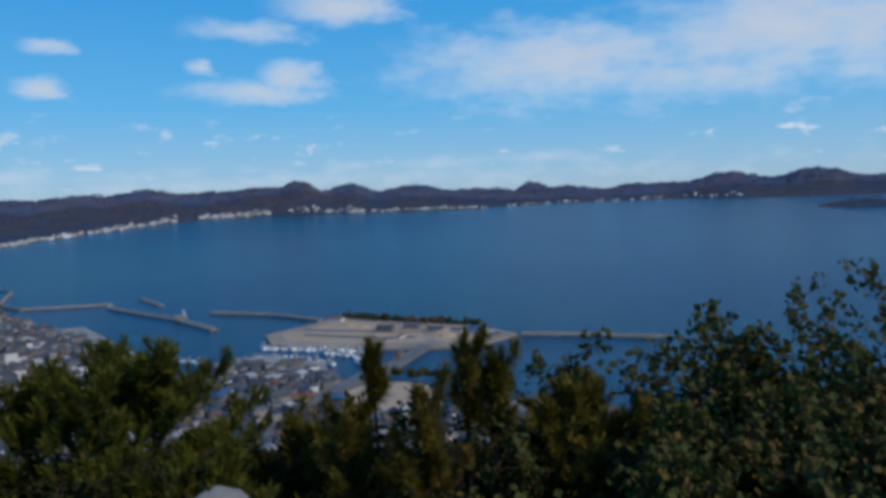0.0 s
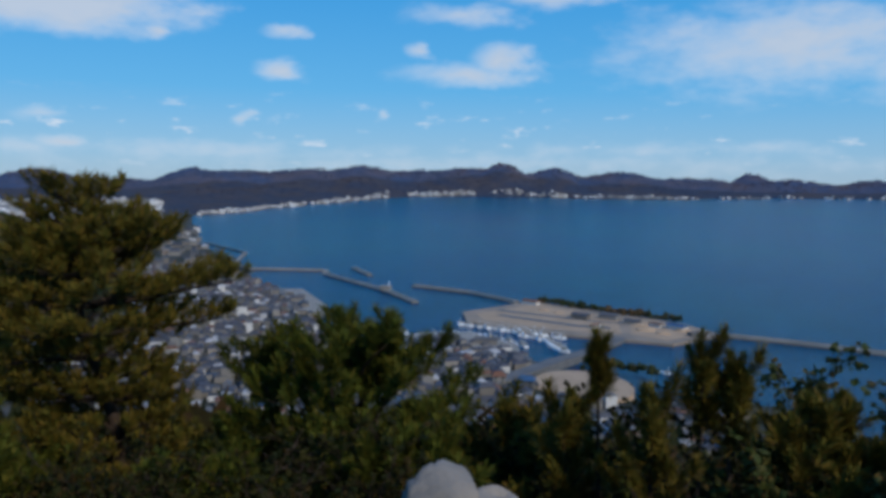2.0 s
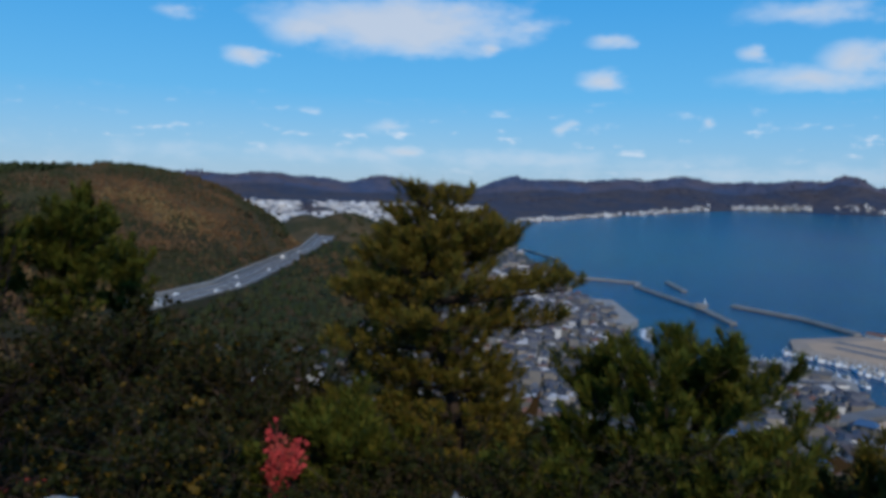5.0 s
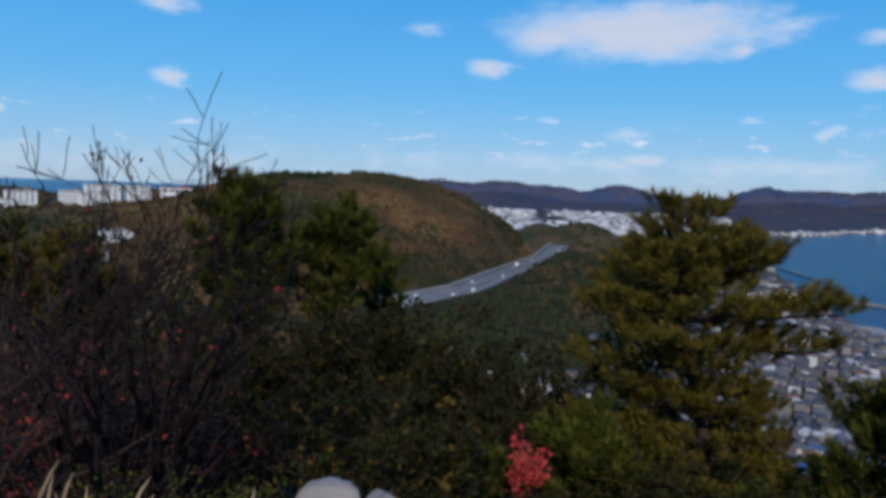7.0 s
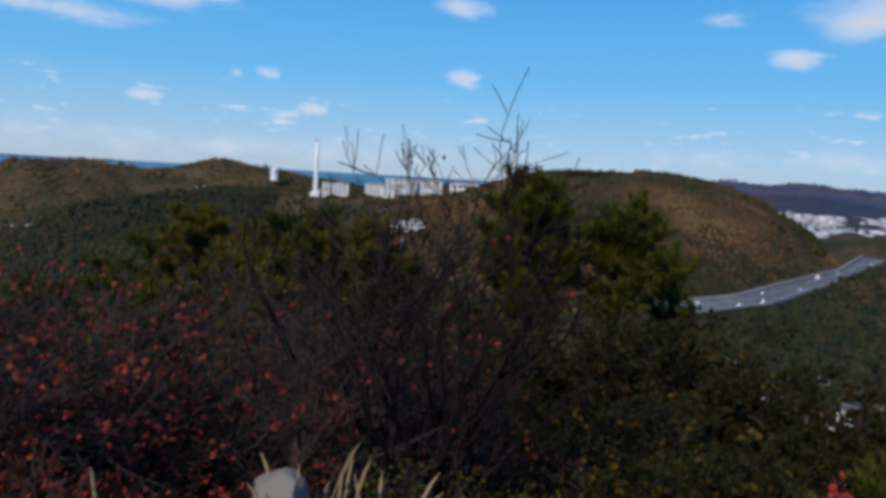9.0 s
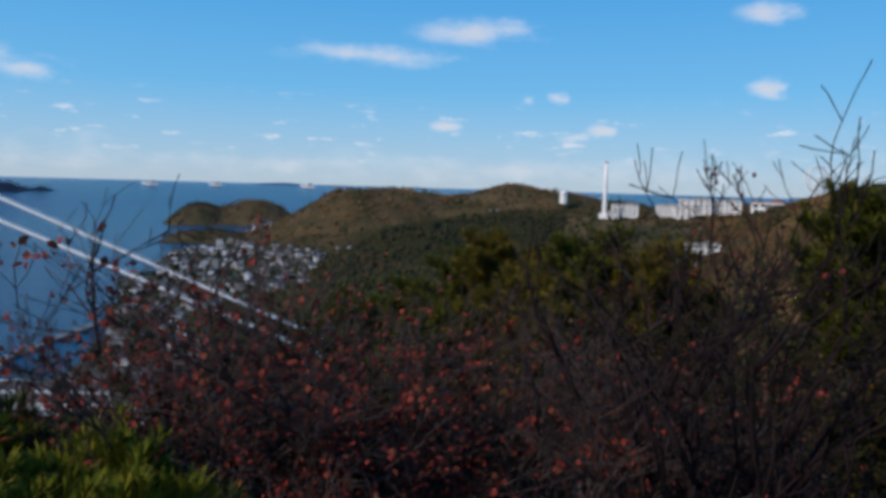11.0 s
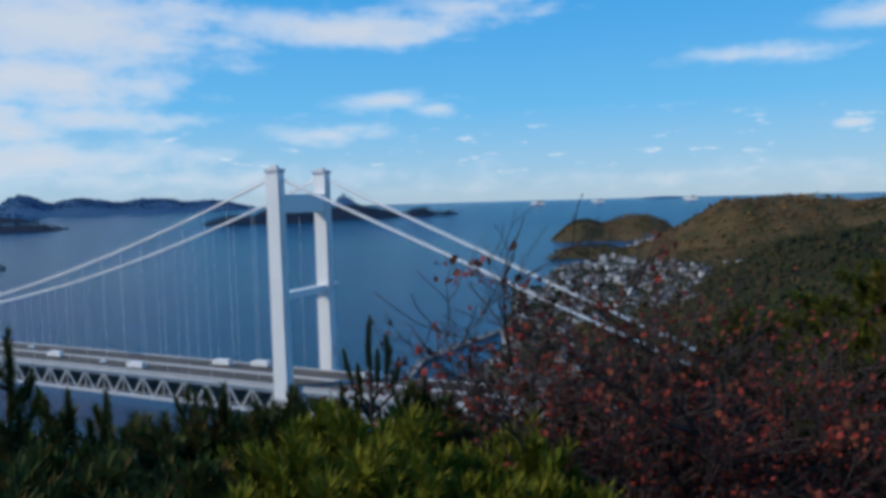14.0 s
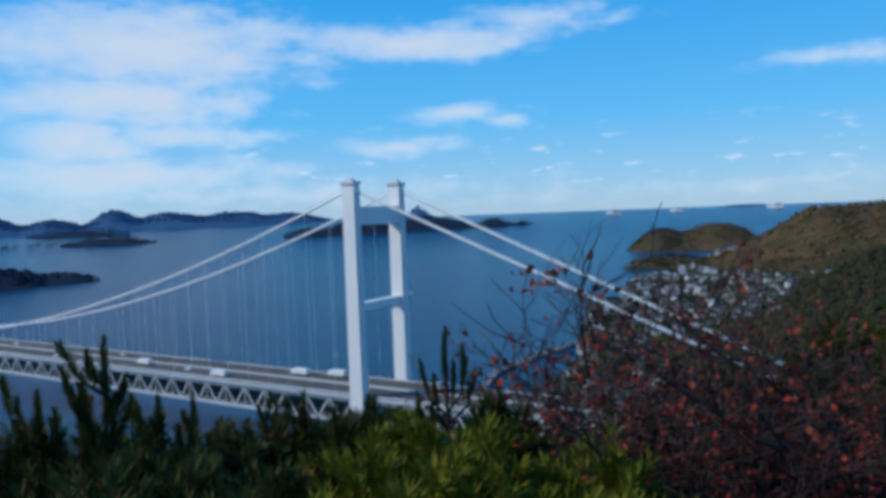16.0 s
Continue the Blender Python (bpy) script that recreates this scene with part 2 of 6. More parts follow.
M_ASPH = mat("asphalt", (0.13, 0.135, 0.145), 0.9, vary=0.2, scale=0.7)
M_DECK = mat("dark_bridge_paving", (0.066, 0.060, 0.055), 0.9, vary=0.25, scale=0.3, other=(0.090, 0.082, 0.074), patch=0.2)
M_STEEL = mat("white_painted_steel", (0.78, 0.80, 0.82), 0.45, vary=0.06, scale=0.3)
M_TRUSS = mat("grey_white_steel", (0.50, 0.53, 0.57), 0.5, vary=0.1, scale=0.3)
M_WALL = ramp_mat("house_walls", [(0.20, 0.195, 0.19), (0.52, 0.52, 0.52), (0.15, 0.135, 0.12), (0.17, 0.16, 0.15), (0.11, 0.11, 0.11), (0.13, 0.13, 0.14), (0.24, 0.22, 0.20)], 0.85)
M_WALL_W = ramp_mat("coast_house_walls", [(0.50, 0.50, 0.50), (0.66, 0.66, 0.66), (0.26, 0.25, 0.24), (0.36, 0.34, 0.32), (0.18, 0.18, 0.18)], 0.85)
M_ROOF = ramp_mat("tiled_roofs", [(0.06, 0.064, 0.084), (0.08, 0.084, 0.104), (0.044, 0.048, 0.064), (0.112, 0.116, 0.132), (0.068, 0.072, 0.096), (0.144, 0.08, 0.064), (0.056, 0.064, 0.088), (0.052, 0.056, 0.072), (0.076, 0.08, 0.096), (0.352, 0.36, 0.384)], 0.6)
M_ROOF_F = ramp_mat("pale_roofs", [(0.20, 0.21, 0.24), (0.34, 0.35, 0.38), (0.13, 0.14, 0.17), (0.55, 0.56, 0.58), (0.24, 0.21, 0.20)], 0.7)
M_ROOF_O = ramp_mat("glazed_tiles", [(0.072, 0.0756, 0.09), (0.1008, 0.1044, 0.1188), (0.054, 0.0576, 0.0684), (0.1224, 0.126, 0.1368), (0.0648, 0.072, 0.0936), (0.1728, 0.0864, 0.0576), (0.0864, 0.09, 0.108), (0.0792, 0.0828, 0.0936), (0.0936, 0.0972, 0.108), (0.072, 0.072, 0.0828), (0.216, 0.2232, 0.2376), (0.0612, 0.0648, 0.0756), (0.0864, 0.0864, 0.1008), (0.1224, 0.0792, 0.0648), (0.0432, 0.1008, 0.2016)], 0.55, island=False)
M_WALL_O = ramp_mat("plaster_walls", [(0.19, 0.185, 0.18), (0.50, 0.50, 0.50), (0.14, 0.125, 0.11), (0.16, 0.15, 0.14), (0.11, 0.11, 0.11), (0.14, 0.14, 0.145)], 0.85, island=False)
M_WHITE = ramp_mat("white_blocks", [(0.60, 0.61, 0.63), (0.46, 0.47, 0.50), (0.72, 0.72, 0.72), (0.30, 0.31, 0.34), (0.50, 0.47, 0.45), (0.24, 0.25, 0.28)], 0.8)
M_GLASS = mat("dark_window_glass", (0.04, 0.05, 0.06), 0.1, vary=0.1)
M_RED = mat("brick_red_roof", (0.36, 0.08, 0.05), 0.7, vary=0.2, scale=0.5)
M_CROWN = ramp_mat("hillside_foliage", [(0.066, 0.044, 0.022), (0.050, 0.040, 0.019), (0.038, 0.038, 0.017), (0.030, 0.036, 0.015), (0.026, 0.034, 0.013), (0.021, 0.029, 0.011)], 0.95, drift=0.012)
# nearer island pines, dark green shifted to blue to paint in haze
M_ISLETREE = ramp_mat("haze_tinted_island_pines", [(0.006, 0.018, 0.040), (0.008, 0.020, 0.041), (0.011, 0.021, 0.040), (0.006, 0.017, 0.038)], 0.95)
M_DARKWOOD = ramp_mat("dark_foothill_foliage", [(0.016, 0.024, 0.014), (0.020, 0.027, 0.015), (0.026, 0.029, 0.015), (0.017, 0.025, 0.013), (0.036, 0.028, 0.016)], 0.95)
M_SCRUBTREE = ramp_mat("autumn_hill_foliage", [(0.150, 0.100, 0.045), (0.130, 0.074, 0.034), (0.104, 0.058, 0.028), (0.086, 0.052, 0.028), (0.066, 0.046, 0.024), (0.042, 0.040, 0.020), (0.030, 0.035, 0.017)], 0.95, drift=0.009)
# foliage across the bay, with the same haze blue in its colours
M_FARTREE = ramp_mat("haze_tinted_distant_foliage", [(0.088, 0.076, 0.096), (0.072, 0.070, 0.104), (0.062, 0.070, 0.112), (0.052, 0.069, 0.122), (0.046, 0.068, 0.128)], 0.95, drift=0.004)
M_SHORETREE = ramp_mat("haze_tinted_shore_foliage", [(0.064, 0.056, 0.066), (0.050, 0.050, 0.070), (0.038, 0.046, 0.076), (0.030, 0.042, 0.076)], 0.95, drift=0.006)
# far island foliage, its blue and brightness standing in for haze
M_FARISLE = ramp_mat("haze_tinted_far_island_foliage", [(0.024, 0.088, 0.188), (0.028, 0.092, 0.188), (0.034, 0.094, 0.184), (0.026, 0.090, 0.190)], 0.95)


# ---- small building kit ----
def mesh_of(name, verts, faces, mats, index=None, smooth=False):
    me = bpy.data.meshes.new(name)
    me.from_pydata([tuple(v) for v in verts], [], [tuple(f) for f in faces])
    for m in mats if isinstance(mats, (list, tuple)) else [mats]:
        me.materials.append(m)
    if index is not None:
        me.polygons.foreach_set("material_index", np.asarray(index, dtype=np.int32))
    if smooth:
        me.polygons.foreach_set("use_smooth", np.ones(len(me.polygons), dtype=bool))
    me.update()
    return me


def part(name, me, parent, label="", at=None):
    ob = new(name, me)
    ob.parent = parent
    if at is not None:
        ob.matrix_basis = at
    return tagged(ob, label) if label else ob


def empty(name, m=None):
    ob = new(name)
    ob.empty_display_size = 0.2
    if m is not None:
        ob.matrix_basis = m
    return ob


class Build:
    """Gathers boxes, tubes and prisms into one mesh."""

    def __init__(self):
        self.v, self.f = [], []

    def add(self, verts, faces):
        k = len(self.v)
        self.v += [tuple(p) for p in verts]
        self.f += [tuple(i + k for i in f) for f in faces]

    def box(self, c, s, turn=None, taper=1.0):
        x, y, z = (a / 2 for a in s)
        p = [Vector((sx * x * (taper if sz > 0 else 1), sy * y * (taper if sz > 0 else 1), sz * z)) for sz in (-1, 1) for sx, sy in ((-1, -1), (1, -1), (1, 1), (-1, 1))]
        if turn is not None:
            p = [turn @ q for q in p]
        self.add([q + Vector(c) for q in p], [(3, 2, 1, 0), (4, 5, 6, 7), (0, 1, 5, 4), (1, 2, 6, 5), (2, 3, 7, 6), (3, 0, 4, 7)])

    def beam(self, a, b, w, h):
        a, b = Vector(a), Vector(b)
        q = (b - a).to_track_quat("Y", "Z").to_matrix()
        self.box((a + b) / 2, (w, (b - a).length, h), q)

    def tube(self, pts, radii, sides=6):
        rings, n = [], len(pts)
        pts = [Vector(p) for p in pts]
        k = len(self.v)
        for i, p in enumerate(pts):
            d = (pts[min(i + 1, n - 1)] - pts[max(i - 1, 0)]).normalized()
            u = d.cross(Vector((0.31, 0.87, 0.38))).normalized()
            w = d.cross(u)
            r = radii[i] if hasattr(radii, "__len__") else radii
            for j in range(sides):
                t = 2 * math.pi * j / sides
                self.v.append(tuple(p + (u * math.cos(t) + w * math.sin(t)) * r))
        for i in range(n - 1):
            for j in range(sides):
                a, b = k + i * sides + j, k + i * sides + (j + 1) % sides
                self.f.append((a, b, b + sides, a + sides))
        self.f.append(tuple(k + j for j in reversed(range(sides))))
        self.f.append(tuple(k + (n - 1) * sides + j for j in range(sides)))

    def mesh(self, name, mats, smooth=False, index=None):
        return mesh_of(name, self.v, self.f, mats, index, smooth)


# ---- land and sea ----
def sea_level(r):
    """Flat near by; past 2 km it lifts very slightly, so that the horizon stands as high as over open sea."""
    r = np.asarray(r, dtype=float)
    u = np.clip((r - 2000) / 2900, 0, None)
    return EYE * (1 - r / (r + 16100 * u ** 3 + 1e-9))


COAST = [(-180, 330), (-100, 340), (-40, 380), (-20, 400), (-9, 462), (0, 440), (5, 470), (7, 500), (10, 560), (15, 612), (18.5, 582), (19.5, 560), (24, 590), (25.2, 660), (26, 735),
         (27.5, 844), (31, 1035), (31.7, 1176), (33.9, 1612), (34.4, 2671), (36, 6000), (73, 6000), (76, 2700), (110, 2700), (112, 2600), (113, 2180), (115.6, 2060), (116.8, 1720), (118, 1420),
         (121.5, 1360), (122.3, 1150), (122.9, 1050), (125.0, 1010), (125.1, 780), (126.1, 630), (128, 545), (129.4, 515), (132, 390), (140, 275), (160, 270), (180, 330)]
FAR_COAST = [(-180, 6000), (-60, 6000), (-50, 3900), (-27, 3634), (-17.6, 3801), (-9, 3765), (-3, 3589), (4, 3590), (10, 3666), (14, 3660),
             (19, 3603), (24, 3243), (28, 3004), (31, 2800), (34, 2671), (36, 2600), (73, 2600), (74, 6000), (180, 6000)]

# hills: yaw, distance, top height, half width across, half width along the view, steepness
NEAR_HILLS = [(66, 930, 135, 242, 230, 2.83), (80, 960, 84, 200, 190, 2), (47, 1300, 76, 85, 120, 2), (50.3, 1360, 68, 60, 100, 2), (48, 820, 54, 120, 190, 2.4),
              (52, 620, 36, 90, 110, 2), (88, 1120, 87, 330, 240, 4), (79, 1700, 98, 260, 200, 3)]
WEST_HILLS = [(108.3, 1500, 109, 125, 110, 2), (104.6, 1560, 112, 130, 120, 2), (96.0, 1580, 117, 120, 160, 2), (92.4, 1480, 112, 130, 110, 2), (94.5, 1600, 103, 330, 160, 4),
              (93, 640, 58, 190, 180, 2.4), (103.2, 950, 72, 82, 150, 2.2), (99, 850, 52, 100, 170, 2)]
FAR_HILLS_EAST = [(31, 4300, 186, 338, 300, 2), (26, 4250, 192, 234, 300, 2), (22, 4250, 212, 260, 300, 2), (18, 4300, 186, 234, 300, 2), (14, 4250, 210, 221, 300, 2), (11, 4200, 226, 143, 300, 2), (7.5, 4250, 201, 195, 300, 2), (2.3, 4300, 186, 286, 300, 2), (-3, 4350, 156, 260, 260, 2), (-7, 4800, 189, 117, 100, 2), (-9.5, 4350, 141, 260, 250, 2), (-16, 4350, 148, 260, 250, 2), (-21.5, 4300, 180, 260, 300, 2)]
FAR_HILLS_NORTH = [(-27, 4300, 180, 260, 300, 2), (-32, 4300, 150, 250, 300, 2), (53.5, 4300, 186, 250, 260, 2), (49.8, 4400, 156, 250, 250, 2), (44.3, 4400, 176, 200, 250, 2),
                   (40, 4500, 140, 250, 200, 2), (34.5, 4350, 193, 150, 260, 2), (58, 4300, 170, 300, 260, 2), (20.8, 3800, 118, 130, 130, 2), (29, 3700, 92, 200, 120, 2), (34, 3500, 82, 150, 120, 2), (64, 4200, 150, 300, 250, 2), (50, 2900, 62, 60, 60, 2)]
ISLANDS = [(160, 4750, 213, 130, 130, 2), (156.5, 4750, 186, 230, 140, 2), (152, 4780, 180, 260, 120, 2), (148, 4780, 162, 200, 110, 2), (164, 4750, 165, 160, 120, 2),
           (168, 4750, 192, 180, 120, 2), (174, 4750, 190, 300, 120, 2), (142, 3480, 119, 170, 110, 2.6), (146, 3400, 86, 110, 80, 2.4), (137.6, 3550, 112, 190, 110, 2.4),
           (132.3, 3560, 97, 75, 70, 2.4), (130, 3560, 80, 60, 50, 2.4), (138, 4800, 174, 55, 60, 1.6)]
ISLANDS_2 = [(160.6, 3420, 80, 150, 80, 2.4), (164.8, 3420, 60, 190, 45, 2.4), (162.4, 4050, 120, 190, 60, 2.4), (171, 1850, 60, 130, 90, 2.6), (166.6, 1860, 38, 60, 60, 2.6), (163.8, 1890, 25, 76, 48, 3.2),
             (119.0, 1570, 23, 88, 44, 3.2), (117.8, 2230, 46, 80, 90, 2.6), (119.7, 2200, 57, 66, 90, 2.6), (115.6, 2260, 71, 98, 110, 2.5), (122.4, 2270, 5, 62, 14, 3.4),
             (117.8, 4850, 118, 260, 60, 2), (113.7, 4850, 152, 190, 60, 2), (109.5, 4850, 128, 200, 60, 2), (104, 4850, 122, 300, 60, 2), (97, 4850, 112, 300, 60, 2), (-30, 3180, 66, 150, 70, 2.4)]


def polar(x, y):
    return np.degrees(np.arctan2(-x, y)), np.hypot(x, y)


def at(yaw_deg, r, z=0.0):
    a = radians(yaw_deg)
    return Vector((-math.sin(a) * r, math.cos(a) * r, z))


def bumps(rows, x, y, offset):
    s = np.zeros_like(x)
    for ya, d, top, wide, deep, p in rows:
        c, a = at(ya, d), radians(ya)
        across = (x - c.x) * math.cos(a) + (y - c.y) * math.sin(a)
        along = -(x - c.x) * math.sin(a) + (y - c.y) * math.cos(a)
        q = np.sqrt((across / wide) ** 2 + (along / deep) ** 2)
        rise = top - float(sea_level(d)) + offset
        s += (max(rise, 1) * np.exp(-0.69 * q ** p)) ** 5
    return s ** 0.2


def ripple(x, y, size, seed):
    """Cheap smooth noise from a few turned waves."""
    rng = np.random.RandomState(seed)
    s = np.zeros_like(x)
    for k in range(9):
        a, w = rng.uniform(0, math.pi * 2), 2 * math.pi / (size * rng.uniform(0.35, 1.6))
        s += np.sin((x * math.cos(a) + y * math.sin(a)) * w + rng.uniform(0, 7)) / 3.2
    return s


ROAD = [(at(62.5, 515), 46.5), (at(59.8, 549), 46), (at(55.6, 625), 45.5), (at(52.7, 765), 45), (at(49.7, 965), 45), (at(48.6, 1235), 45)]


def road_gap(x, y):
    best, lift = np.full_like(x, 1e9), np.zeros_like(x)
    for (a, za), (b, zb) in zip(ROAD, ROAD[1:]):
        dx, dy = b.x - a.x, b.y - a.y
        k = np.clip(((x - a.x) * dx + (y - a.y) * dy) / (dx * dx + dy * dy), 0, 1)
        d = np.hypot(x - a.x - k * dx, y - a.y - k * dy)
        lift = np.where(d < best, za + k * (zb - za), lift)
        best = np.minimum(best, d)
    return best, lift


def land(x, y):
    """Height of the ground and whether it is dry land."""
    x, y = np.asarray(x, dtype=float), np.asarray(y, dtype=float)
    ya, r = polar(x, y)
    bent = ya + np.where((ya > 100) & (ya < 130), 0.35, 0.0) * ripple(x, y, 330, 21) * np.clip((r - 500) / 400, 0, 1)
    near = np.interp(bent, [c[0] for c in COAST], [c[1] for c in COAST]) - r
    beyond = r - np.interp(ya, [c[0] for c in FAR_COAST], [c[1] for c in FAR_COAST])
    dry = np.maximum(near, beyond)
    dry = dry + (5 * ripple(x, y, 70, 4) + np.where(ya > 60, 9, 3) * ripple(x, y, 300, 14)) * np.clip((r - 300) / 600, 0, 1.5)
    level = sea_level(r)
    base = np.where(dry > 0, 2.2 + np.clip(dry / 90, 0, 2.5), np.maximum(-9, 2.2 + dry * 0.9))
    size = np.interp(ya, [-180, -90, 20, 55, 85, 110, 128, 180], [120, 165, 165, 190, 200, 150, 120, 120])
    top = 123.6 * np.exp(-(r / size) ** 1.32)
    hills = bumps(NEAR_HILLS + WEST_HILLS, x, y, 0.0)
    wood = np.maximum(0, bumps(FAR_HILLS_EAST + FAR_HILLS_NORTH, x, y, 0.0))
    h = (top ** 4 + hills ** 4 + wood ** 4) ** 0.25
    mask = np.clip(dry / 60, 0, 1) ** 0.7
    rough = ripple(x, y, 160, 7) * np.clip(h / 60, 0, 1) * np.clip((r - 150) / 500, 0, 1) * 3.2 + (ripple(x, y, 600, 8) * 8 + ripple(x, y, 210, 12) * 4) * np.clip((r - 2500) / 1000, 0, 1) * np.clip(h / 50, 0, 1)
    z = base + (h + rough) * mask
    isles = bumps(ISLANDS + ISLANDS_2, x, y, 9.0) - 9.0
    z = np.maximum(z, isles + ripple(x, y, 260, 9) * np.clip(isles / 30, 0, 1) * 2)
    gap, lift = road_gap(x, y)
    k = np.clip((gap - 17) / 30, 0, 1)
    z = np.where((gap < 47) & (r > 400), (lift - 0.6) * (1 - k) + z * k, z)
    z = z + np.clip(1 - r / 30, 0, 1) * 0.10 * ripple(x, y, 1.6, 5) + ripple(x, y, 9, 6) * 0.12 * np.clip(r / 6, 0, 1)
    return z + level, dry


def height(x, y):
    return float(land(np.array([x]), np.array([y]))[0][0])


def polar_sheet(name, yaws, radii, fn, mats, pick=None):
    A, R = np.meshgrid(np.radians(yaws), radii, indexing="ij")
    X, Y = -np.sin(A) * R, np.cos(A) * R
    Z = fn(X, Y, R)
    n, m = A.shape
    v = np.stack([X, Y, Z], -1).reshape(-1, 3)
    i, j = np.meshgrid(np.arange(n - 1), np.arange(m - 1), indexing="ij")
    a = (i * m + j).ravel()
    f = np.stack([a, a + 1, a + m + 1, a + m], -1)
    return mesh_of(name, v.tolist(), f[:, ::-1].tolist(), mats, pick(v, f) if pick else None, smooth=True)


yaws = np.concatenate([np.linspace(-180, -36, 37)[:-1], np.linspace(-36, 175, 560), np.linspace(175, 180, 3)[1:]])
radii = np.concatenate([[0.02], np.geomspace(0.8, 4945, 250)])


def ground_kind(v, f):
    c = v[f].mean(1)
    ya, r = polar(c[:, 0], c[:, 1])
    z, dry = land(c[:, 0], c[:, 1])
    up = z - sea_level(r)
    k = np.zeros(len(f), dtype=int)
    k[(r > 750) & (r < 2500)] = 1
    # kinds 2 and 6 carry the haze tint, paler on the farther hills
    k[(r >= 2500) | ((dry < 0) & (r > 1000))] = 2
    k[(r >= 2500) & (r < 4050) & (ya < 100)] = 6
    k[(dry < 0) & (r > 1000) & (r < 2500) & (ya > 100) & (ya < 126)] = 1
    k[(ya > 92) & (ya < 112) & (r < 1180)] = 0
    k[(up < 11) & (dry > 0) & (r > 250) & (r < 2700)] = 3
    # islands: kind 5 near and 7 far, both with haze blue painted in
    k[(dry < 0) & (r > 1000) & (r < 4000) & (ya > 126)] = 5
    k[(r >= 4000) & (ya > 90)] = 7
    k[r < 7] = 4
    brown = (np.abs(ya - 98.5) < 3 + 14 / np.maximum(r, 1)) & (r < 14)
    k[brown] = 4
    return k


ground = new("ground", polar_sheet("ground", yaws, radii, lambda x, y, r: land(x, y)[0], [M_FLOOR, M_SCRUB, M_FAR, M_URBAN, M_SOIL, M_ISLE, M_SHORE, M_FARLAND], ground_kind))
tagged(ground, "wooded coastal hills, town flats and low islands", "ground", kind="structure")
water = new("water", polar_sheet("water", np.linspace(-180, 180, 361), np.concatenate([np.linspace(150, 2000, 30), np.linspace(2060, 4948, 60)]), lambda x, y, r: sea_level(r), M_WATER))
tagged(water, "deep blue rippled sea of a sheltered bay", "sea", kind="structure")


# ---- road, harbour and towns ----
def strip(name, pts, half, mats, thick=0.6, lift=0.0):
    b = Build()
    rows = []
    for i, (p, z) in enumerate(pts):
        q, o = pts[min(i + 1, len(pts) - 1)][0], pts[max(i - 1, 0)][0]
        d = Vector((q.x - o.x, q.y - o.y, 0)).normalized()
        s = Vector((-d.y, d.x, 0)) * half
        rows.append([p + s + Vector((0, 0, z + lift)), p - s + Vector((0, 0, z + lift)), p - s + Vector((0, 0, z + lift - thick)), p + s + Vector((0, 0, z + lift - thick))])
    v = [c for r in rows for c in r]
    f = [(4 * i + j, 4 * i + 4 + j, 4 * i + 4 + (j + 1) % 4, 4 * i + (j + 1) % 4) for i in range(len(rows) - 1) for j in range(4)]
    f += [(0, 1, 2, 3), (4 * len(rows) - 1, 4 * len(rows) - 2, 4 * len(rows) - 3, 4 * len(rows) - 4)]
    b.add(v, f)
    return b.mesh(name, mats)


def offset(pts, side):
    out = []
    for i, (p, z) in enumerate(pts):
        q, o = pts[min(i + 1, len(pts) - 1)][0], pts[max(i - 1, 0)][0]
        d = Vector((q.x - o.x, q.y - o.y, 0)).normalized()
        out.append((p + Vector((-d.y, d.x, 0)) * side, z))
    return out


road = tagged(new("road", strip("road", ROAD, 13, M_ASPH)), "grey dual carriageway expressway on an embankment", "road", kind="structure")
for side in (-12.6, 0, 12.6):
    part("barrier", strip("barrier", offset(ROAD, side), 0.35, M_CONC, 1.0, 1.0), road, "pale concrete crash barrier")
for side in (-6.4, 6.4):
    part("lane_line", strip("lane_line", offset(ROAD, side), 0.15, M_STEEL, 0.02, 0.03), road)
slope = tagged(new("retaining_wall", strip("retaining_wall", offset(ROAD, 17), 1.6, M_CONC, 3.0, 2.6)), "pale concrete retaining wall beside the expressway", "wall", kind="structure")


def quay(name, ring, top, mats, label, category, bottom=-6.0):
    n = len(ring)
    v = [(x, y, top) for x, y in ring] + [(x, y, bottom) for x, y in ring]
    f = [tuple(range(n))[::-1], tuple(range(n, 2 * n))] + [(i, (i + 1) % n, n + (i + 1) % n, n + i) for i in range(n)]
    return tagged(new(name, mesh_of(name, v, f, mats)), label, category, kind="structure")


PIER = [(-176, 702), (-160, 655), (-69, 622), (21, 610), (62, 662), (29, 708), (-25, 742), (-118, 790)]
quay("pavement_quay", PIER, 2.2, M_QUAY, "broad concrete harbour quay with bare ground", "quay")
quay("ground_lot", [(-160, 695), (-148, 668), (-72, 640), (-20, 640), (-28, 715), (-112, 770)], 2.35, M_SAND, "bare sandy storage lot on the quay", "lot")
quay("ground_lot_2", [(-12, 640), (16, 622), (48, 660), (24, 694), (-16, 715)], 2.36, M_SAND, "bare sandy ground with spoil heaps", "lot")
quay("pavement_row", [(-140, 690), (-60, 657), (-30, 657), (-32, 668), (-60, 668), (-136, 700)], 2.5, M_ASPH, "dark asphalt lane along the quay", "lane")
quay("pavement_row_2", [(-146, 716), (-60, 690), (-24, 684), (-24, 690), (-60, 697), (-140, 726)], 2.5, M_ASPH, "dark asphalt lane along the quay", "lane")
quay("ground_field", [(-37 + 31 * math.cos(a) - 6 * math.sin(a), 451 + 35 * math.sin(a) + 4 * math.cos(a)) for a in np.linspace(0, 2 * math.pi, 25)[:-1]], 6.4, M_SAND, "pale sandy oval sports field", "field", 0.5)
